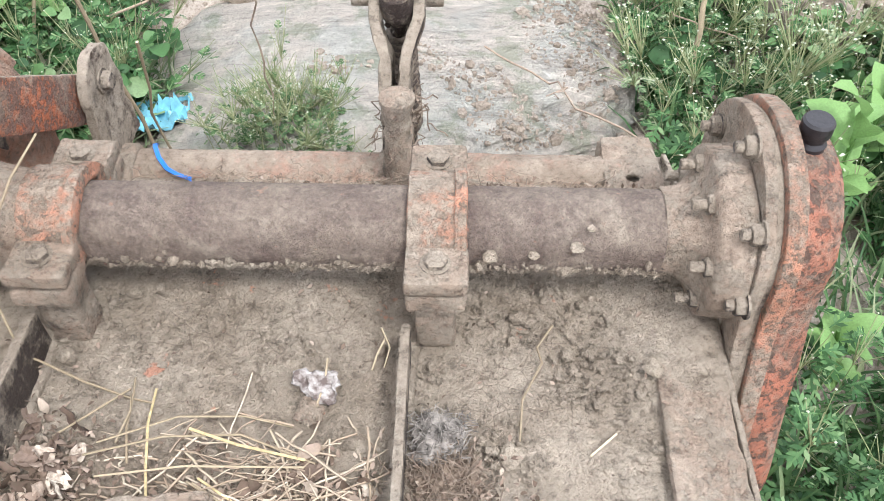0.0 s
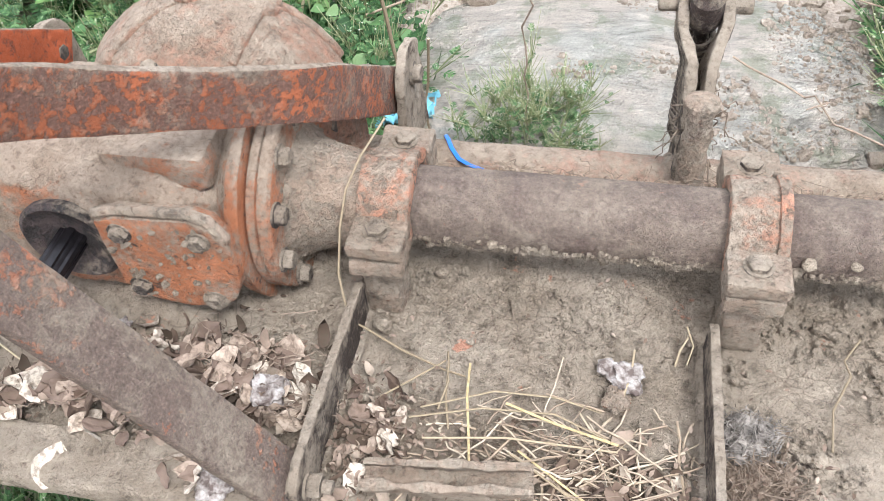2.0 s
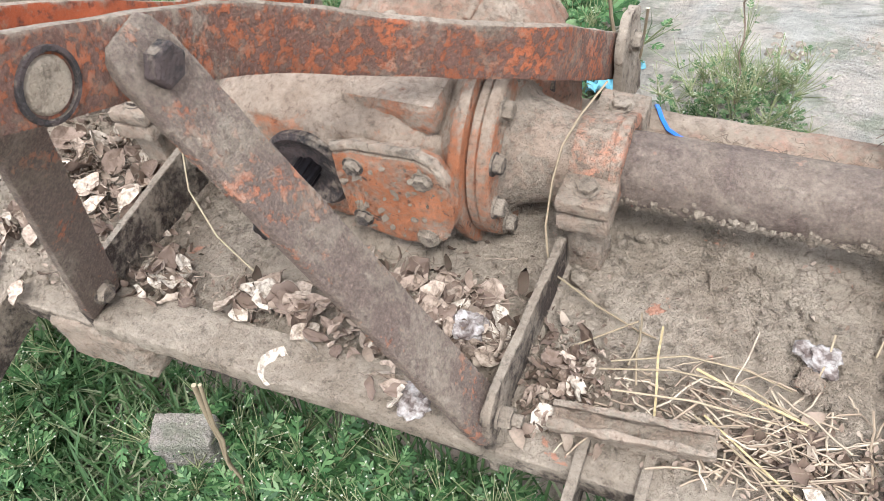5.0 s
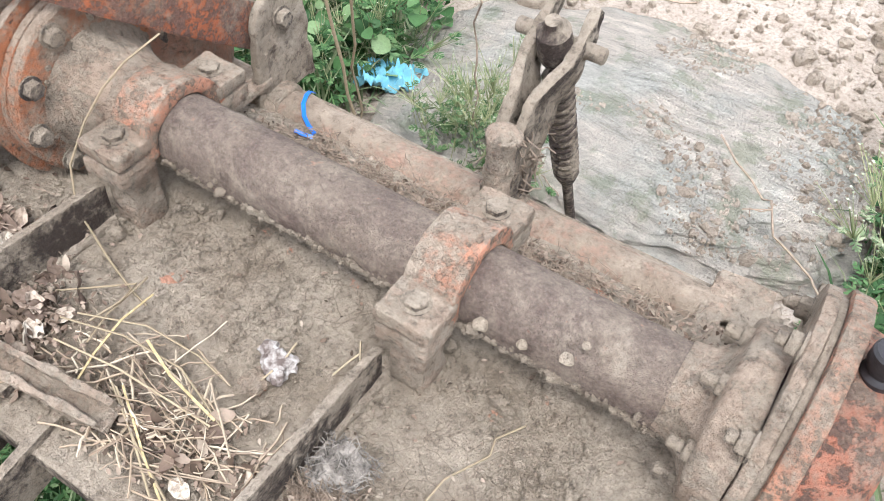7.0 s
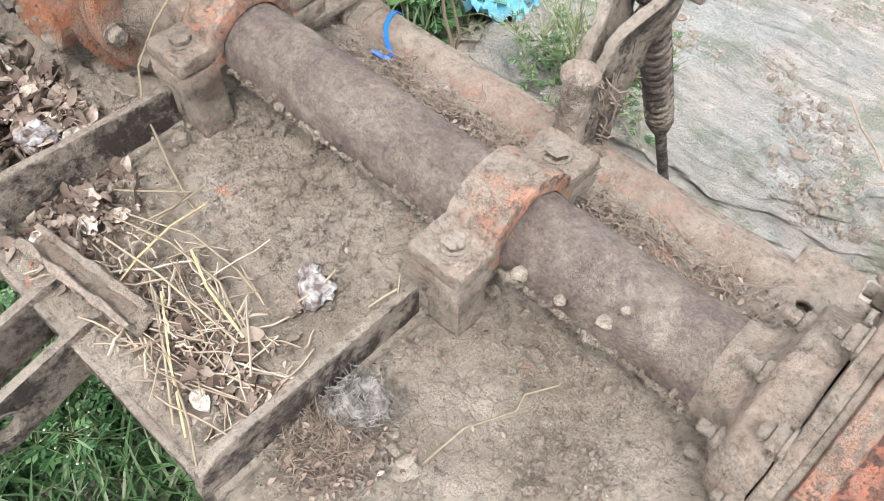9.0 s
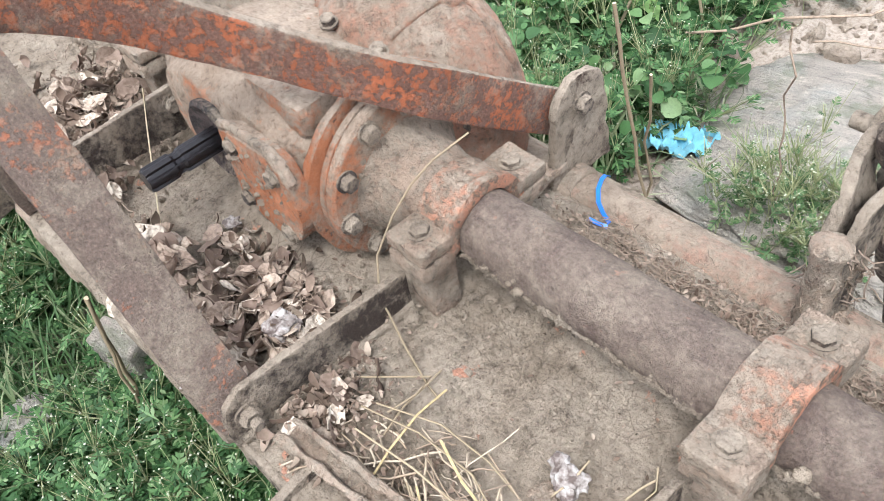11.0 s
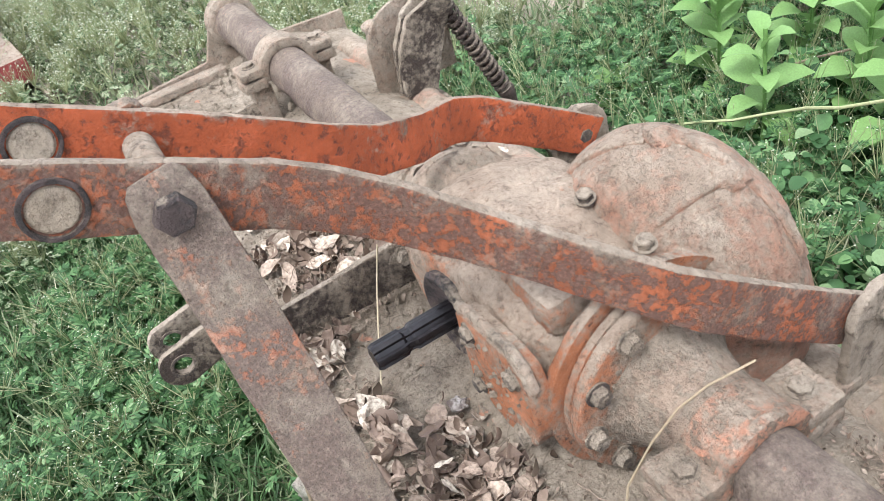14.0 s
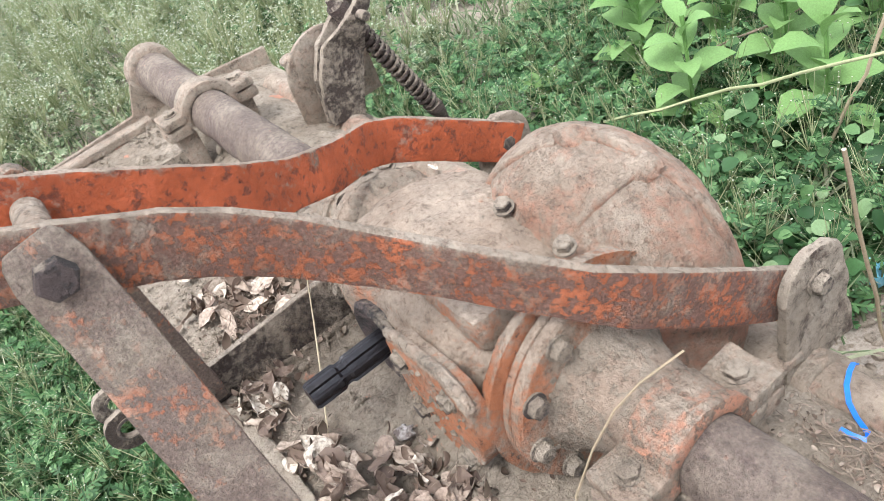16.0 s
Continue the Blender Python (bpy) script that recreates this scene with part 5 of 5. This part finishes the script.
def dry_leaf_material():
    m, nt, b = mat_base("curled_dry_leaf")
    info = nt.nodes.new("ShaderNodeObjectInfo")
    c = ramp(nt, info.outputs["Random"], [(0.0, (0.085, 0.055, 0.042)), (0.3, (0.21, 0.15, 0.115)), (0.5, (0.33, 0.25, 0.195)), (0.8, (0.5, 0.41, 0.325)), (1.0, (0.66, 0.59, 0.49))])
    c = mix(nt, ramp(nt, noise_node(nt, 150, 5), [(0.38, 0.75), (0.58, 0.0)]), c, (0.15, 0.105, 0.075))
    nt.links.new(c, b.inputs["Base Color"])
    b.inputs["Roughness"].default_value = 0.75
    bump(nt, b, [(noise_node(nt, 220, 4), 0.002)])
    return m


M_DRY_OBJ = dry_leaf_material()
LEAVES = [dry_leaf_mesh(k) for k in range(16)]


M_BED = leaf_material("matted_leaf", [(0.0, (0.06, 0.04, 0.03)), (0.45, (0.19, 0.13, 0.1)), (0.8, (0.31, 0.23, 0.18)), (1.0, (0.42, 0.34, 0.27))], 0.75, 0.2, 0.1)


def leaf_pile(cx, cy, sx, sy, z, n, size, lift=0.03):
    for k in range(n):
        dx, dy = rng.normal(0, 1, 2)
        x, y = cx + dx * sx, cy + dy * sy
        if y < -0.40 or y > 0.25:
            continue
        h = z + lift * math.exp(-(dx * dx + dy * dy) / 2) * rng.uniform(0.1, 1)
        s = size * rng.uniform(0.6, 1.35)
        ob = new("dry_leaf", LEAVES[rng.integers(16)])
        ob.matrix_world = Matrix.Translation((x, y, h)) @ Euler((rng.normal(0, 0.8), rng.normal(0, 0.6), rng.uniform(0, 6.28))).to_matrix().to_4x4() @ Matrix.Diagonal((s, s, s, 1))
        tagged(ob, "curled brown dry leaf lying on the deck", "leaf", "dry leaves on the deck")


leaf_pile(-0.575, -0.255, 0.058, 0.045, 0.474, 105, 0.042)
leaf_pile(-0.665, -0.235, 0.045, 0.03, 0.482, 26, 0.038)
leaf_pile(-0.785, -0.285, 0.04, 0.013, 0.482, 20, 0.046, 0.022)
leaf_pile(-0.97, -0.285, 0.032, 0.022, 0.476, 28, 0.036)
leaf_pile(-0.69, -0.305, 0.03, 0.01, 0.483, 7, 0.03, 0.015)
leaf_pile(-0.40, -0.27, 0.022, 0.038, 0.466, 22, 0.032)
leaf_pile(-1.22, -0.16, 0.09, 0.08, 0.470, 95, 0.042)
leaf_pile(-0.585, -0.362, 0.02, 0.008, 0.485, 5, 0.036, 0.012)
leaf_pile(-0.13, -0.30, 0.05, 0.02, 0.466, 9, 0.032, 0.012)
leaf_pile(-0.2, 0.13, 0.2, 0.02, 0.468, 3, 0.016, 0.006)
leaf_pile(-1.32, 0.13, 0.05, 0.04, 0.475, 5, 0.03, 0.01)

# matted leaf beds below the single leaves
at = []
for cx, cy, sx, sy, k, z in ((-0.57, -0.25, 0.045, 0.045, 120, 0.470), (-0.66, -0.20, 0.05, 0.03, 16, 0.478), (-0.80, -0.285, 0.04, 0.012, 26, 0.476), (-0.98, -0.28, 0.025, 0.022, 50, 0.470), (-0.405, -0.28, 0.022, 0.04, 45, 0.467), (-1.22, -0.14, 0.085, 0.08, 150, 0.467), (-0.13, -0.305, 0.05, 0.02, 26, 0.466)):
    for _ in range(k):
        x, y = cx + rng.normal(0, sx), cy + rng.normal(0, sy)
        if -0.35 < y < 0.2 and not -0.462 < x < -0.442 and not -1.045 < x < -1.025:
            at.append((x, y, z + rng.uniform(0, 0.022) * math.exp(-((x - cx) / sx) ** 2 / 2)))
leaves("leaf_bed", leaf_shape([(0, 0.03, 0.1), (0.15, 0.16, 0.02), (0.36, 0.24, -0.08), (0.55, 0.25, -0.06), (0.8, 0.17, 0.04), (1.0, 0.02, 0.2)]), at, rng.uniform(0.014, 0.034, len(at)), rng.uniform(0, 6.28, len(at)), rng.normal(0.2, 0.7, len(at)), M_BED, "matted dry brown leaves filling the deck corners", "leaves", rng.normal(0, 0.7, len(at)), 0.028)

# small flakes of leaf litter
zones = ((-0.56, -0.25, 0.06, 0.05, 500), (-0.8, -0.28, 0.08, 0.02, 260), (-0.2, -0.29, 0.09, 0.03, 520), (-0.05, 0.145, 0.2, 0.026, 1500), (-0.4, -0.28, 0.03, 0.04, 420), (-1.22, -0.14, 0.1, 0.08, 1400), (0.03, -0.285, 0.035, 0.03, 260), (0.0, -0.1, 0.3, 0.12, 110))
at = []
for cx, cy, sx, sy, k in zones:
    for _ in range(k):
        x, y = cx + rng.normal(0, sx), cy + rng.normal(0, sy)
        if -0.36 < y < 0.185 and x < 0.3:
            at.append((x, y, DECK_Z + 0.013 + 0.016 * math.exp(-((y - 0.06) / 0.08) ** 2) - 0.2 * max(0.0, y - 0.11) + rng.uniform(0, 0.008)))
leaves("leaf_litter", OVAL, at, rng.uniform(0.003, 0.011, len(at)), rng.uniform(0, 6.28, len(at)), rng.normal(0.2, 0.5, len(at)), M_BED, "crumbled dry leaf flakes on the muddy deck", "leaf litter")


def fluff(name, at, r, material, n, label, category, squash=0.5):
    """A matted lump of fibres."""
    bm = lump(at, r * 0.75, 3.3, squash, 3)
    for k in range(n):
        a, e = rng.uniform(0, 6.28), rng.uniform(0, 1.3)
        p = Vector(at) + Vector((math.cos(a) * math.cos(e), math.sin(a) * math.cos(e), math.sin(e) * squash)) * r * rng.uniform(0.5, 1.0)
        q = p + Vector(rng.normal(0, 1, 3)).normalized() * r * rng.uniform(0.2, 0.55)
        q.z = max(q.z, DECK_Z + 0.006)
        merge(bm, pipe_along(wander(p, q, 4, r * 0.5, k * 0.37), 0.0005, 4))
    return tagged(part(name, bm, material, None, "", 60), label, category, kind="stuff")


M_FLUFF = plain("grey_fibre", (0.23, 0.205, 0.18), 0.9, 0, 0.8, 70)
M_NEST = plain("brown_root_fibre", (0.21, 0.16, 0.12), 0.9, 0, 0.5, 90)
fluff("fibre_wad", (0.006, -0.222, 0.472), 0.036, M_FLUFF, 260, "matted grey fibre wad on the deck", "fibre wad")
fluff("root_mat", (0.016, -0.272, 0.462), 0.05, M_NEST, 420, "tangled brown root mat beside the rib", "roots", 0.3)

# thin dead stems and rootlets lying between leaves and in the rear channel
def rootlets(spots, label):
    bm = bmesh.new()
    for cx, cy, sx, sy, z, n in spots:
        for k in range(n):
            x, y = cx + rng.normal(0, sx), cy + rng.normal(0, sy)
            a, ln = rng.uniform(0, 6.28), rng.uniform(0.012, 0.05)
            dx, dy = math.cos(a) * ln / 2, math.sin(a) * ln / 2 * 0.6
            h = z + rng.uniform(0, 0.014)
            merge(bm, pipe_along(wander((x - dx, y - dy, h), (x + dx, y + dy, h + rng.normal(0, 0.006)), 4, 0.012, k * 0.7 + cx), rng.uniform(0.0004, 0.001), 4))
    tagged(part("rootlets", bm, M_NEST, None, "", 60), label, "roots", kind="stuff")


rootlets(((0.03, 0.135, 0.11, 0.02, 0.472, 300), (-0.25, 0.14, 0.08, 0.018, 0.472, 160)), "dry brown rootlets lying in the rear channel")
rootlets(((-0.97, -0.275, 0.03, 0.022, 0.482, 40), (-0.79, -0.285, 0.05, 0.012, 0.482, 40), (-0.57, -0.25, 0.05, 0.04, 0.483, 130), (-1.22, -0.15, 0.08, 0.07, 0.478, 160)), "thin dead stems lying among dry leaves")

# paper scrap
def dirty_white():
    m, nt, b = mat_base("dirty_white_cotton")
    c = ramp(nt, noise_node(nt, 85, 5, 0.6), [(0.4, (0.1, 0.075, 0.065)), (0.52, (0.25, 0.22, 0.2)), (0.7, (0.46, 0.44, 0.42))])
    nt.links.new(c, b.inputs["Base Color"])
    b.inputs["Roughness"].default_value = 0.85
    bump(nt, b, [(noise_node(nt, 160, 5), 0.004)])
    return m


M_COTTON = dirty_white()
scrap = rough(lump((-0.124, -0.163, 0.474), 0.019, 4.4, 0.55, 4), 0.0035, 90)
merge(scrap, rough(lump((-0.146, -0.150, 0.475), 0.012, 6.1, 0.5, 3), 0.003, 90))
tagged(part("brown_scrap", rough(lump((-0.133, -0.190, 0.470), 0.016, 9.1, 0.4, 4), 0.005, 110), M_ARM), "rusty brown scrap beside the paper", "scrap")
tagged(part("paper_scrap", scrap, M_COTTON, None, "", 40), "crumpled white paper scrap on the mud", "paper")
for k, (x, y, z, r) in enumerate(((-0.525, -0.25, 0.495, 0.024), (-0.55, -0.363, 0.488, 0.025), (-0.74, -0.185, 0.492, 0.012))):
    tagged(part("cotton_scrap", rough(lump((x, y, z), r * 0.95, 8.2 + k, 0.5, 4), r * 0.25, 80, k), M_COTTON, None, "", 40), "dirty white cotton scrap among leaves", "cotton", "cotton scraps")


# blue plastic strip over the rear pipe
def ribbon(pts, w, thick, lay):
    bm, rings = bmesh.new(), []
    P = [Vector(p) for p in pts]
    for i, p in enumerate(P):
        d = (P[min(i + 1, len(P) - 1)] - P[max(i - 1, 0)]).normalized()
        u = Vector(lay[i]) - d * d.dot(Vector(lay[i]))
        u.normalize()
        nrm = d.cross(u)
        rings.append([bm.verts.new(p + u * a * w + nrm * b * thick) for a, b in ((-1, -1), (1, -1), (1, 1), (-1, 1))])
    for r0, r1 in zip(rings, rings[1:]):
        for k in range(4):
            bm.faces.new((r0[k], r0[(k + 1) % 4], r1[(k + 1) % 4], r1[k]))
    bm.faces.new(rings[0][::-1])
    bm.faces.new(rings[-1])
    return bm


straw_blade([(-0.305, -0.17, 0.478), (-0.30, -0.22, 0.488), (-0.29, -0.27, 0.488), (-0.28, -0.33, 0.470)], 0.0013)
straw_blade([(-0.255, -0.225, 0.490), (-0.20, -0.245, 0.494), (-0.13, -0.255, 0.482)], 0.0015)
straw_blade([(-0.235, -0.28, 0.488), (-0.16, -0.325, 0.482), (-0.09, -0.362, 0.470)], 0.0012)
X = (1, 0.3, 0)
strip_pts = [(-0.417, 0.266, 0.4435), (-0.414, 0.255, 0.455), (-0.407, 0.238, 0.4625), (-0.398, 0.219, 0.462), (-0.385, 0.204, 0.455), (-0.366, 0.19, 0.457), (-0.345, 0.178, 0.461), (-0.34, 0.168, 0.463), (-0.352, 0.162, 0.466), (-0.366, 0.16, 0.468)]
tagged(part("plastic_strip", ribbon(strip_pts, 0.0031, 0.0007, [X] * 6 + [(0.3, 1, 0)] * 4), M_BLUE, None, "", 60), "bright blue plastic strip over the rear pipe", "strip")

# crumpled cyan bag in the weeds
bag = bmesh.new()
bmesh.ops.create_grid(bag, x_segments=28, y_segments=18, size=1)
for v in bag.verts:
    x, y = v.co.x, v.co.y
    v.co = Vector((-0.625 + x * 0.065 + 0.03 * noise.noise((x * 2, y * 2, 1)), 0.77 + y * 0.04 + 0.02 * x, 0.075 + 0.05 * noise.noise((x * 2.3, y * 2.3, 4)) + 0.03 * noise.noise((x * 6, y * 6, 2))))
bmesh.ops.solidify(bag, geom=bag.faces[:], thickness=0.0012)
tagged(part("plastic_bag", bag, M_CYAN, None, "", 60), "crumpled cyan plastic bag in the weeds", "bag")

# dry roots caught in the spring link
bm = bmesh.new()
for k in range(70):
    a = (-0.045 + rng.normal(0, 0.014), 0.225 + rng.normal(0, 0.02), rng.uniform(0.47, 0.60))
    b = Vector(a) + Vector((rng.normal(0, 0.02), rng.normal(0, 0.02), rng.normal(-0.03, 0.03)))
    merge(bm, pipe_along(wander(a, b, 5, 0.02, k * 0.6), rng.uniform(0.0006, 0.0014), 4))
tagged(part("caught_roots", bm, M_NEST, None, "", 60), "dry roots tangled round the spring link", "roots", kind="stuff")


# ---- rotor under the deck ----
def build_rotor():
    ob = empty("tiller_rotor", (-0.8, -0.02, 0.2))
    tagged(ob, "rusty tiller rotor with curved blades under the deck", "rotor")
    part("rotor_shaft", rod((FAR_END + 0.02, -0.02, 0.22), (0.325, -0.02, 0.22), 0.035, 20), M_STEEL, ob)
    k = 0
    for x in np.arange(-1.85, 0.25, 0.21):
        part("blade_disc", rod((x - 0.005, -0.02, 0.22), (x + 0.005, -0.02, 0.22), 0.085, 24, 0.05), M_STEEL, ob)
        for j in range(4):
            a = radians(90 * j + 38 * k + 200)
            k += 1
            c, s = math.cos(a), math.sin(a)
            d = 1 if j % 2 else -1
            pts = []
            for r, o in ((0.07, 0), (0.12, 0), (0.16, 0.0), (0.19, 0.012 * d), (0.205, 0.04 * d), (0.21, 0.075 * d)):
                pts.append((x + o, -0.02 + c * r - s * 0.25 * r, max(0.015, 0.22 + s * r + c * 0.25 * r)))
            part("blade", ribbon(pts, 0.022, 0.004, [(0, -s, c)] * 6), M_STEEL, ob)


build_rotor()


# ---- another red implement far off ----
def red_implement():
    ob = empty("red_implement", (-4.2, -0.75, 0.0))
    tagged(ob, "dark red steel farm implement standing in weeds", "implement")
    part("beam", box((-1.1, -0.1, -0.05), (0.75, 0.1, 0.05), 0.01, 0, 0, pose(-4.2, -0.70, 0.22, 0, 0, 6)), M_REDFAR, ob)
    part("skid", box((-1.1, -0.02, -0.1), (0.8, 0.02, 0.0), 0.01, 0, 0, pose(-4.2, -0.585, 0.13, 0, 0, 6)), M_STEEL, ob)
    part("bracket", box((-0.09, -0.1, -0.1), (0.09, 0.1, 0.12), 0.015, 0, 0, pose(-3.87, -0.70, 0.37, 0, 12, 6)), M_REDFAR, ob)
    part("pin", rod((-3.85, -0.62, 0.4), (-3.7, -0.58, 0.36), 0.025, 14), M_REDFAR, ob)
    part("leg", box((-0.04, -0.04, 0), (0.04, 0.04, 0.2), 0.008, 0, 0, pose(-3.7, -0.70, 0)), M_STEEL, ob)
    part("leg", box((-0.04, -0.04, 0), (0.04, 0.04, 0.2), 0.008, 0, 0, pose(-5.05, -0.79, 0)), M_STEEL, ob)


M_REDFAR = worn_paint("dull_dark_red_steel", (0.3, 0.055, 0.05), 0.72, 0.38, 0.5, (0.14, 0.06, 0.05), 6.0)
red_implement()
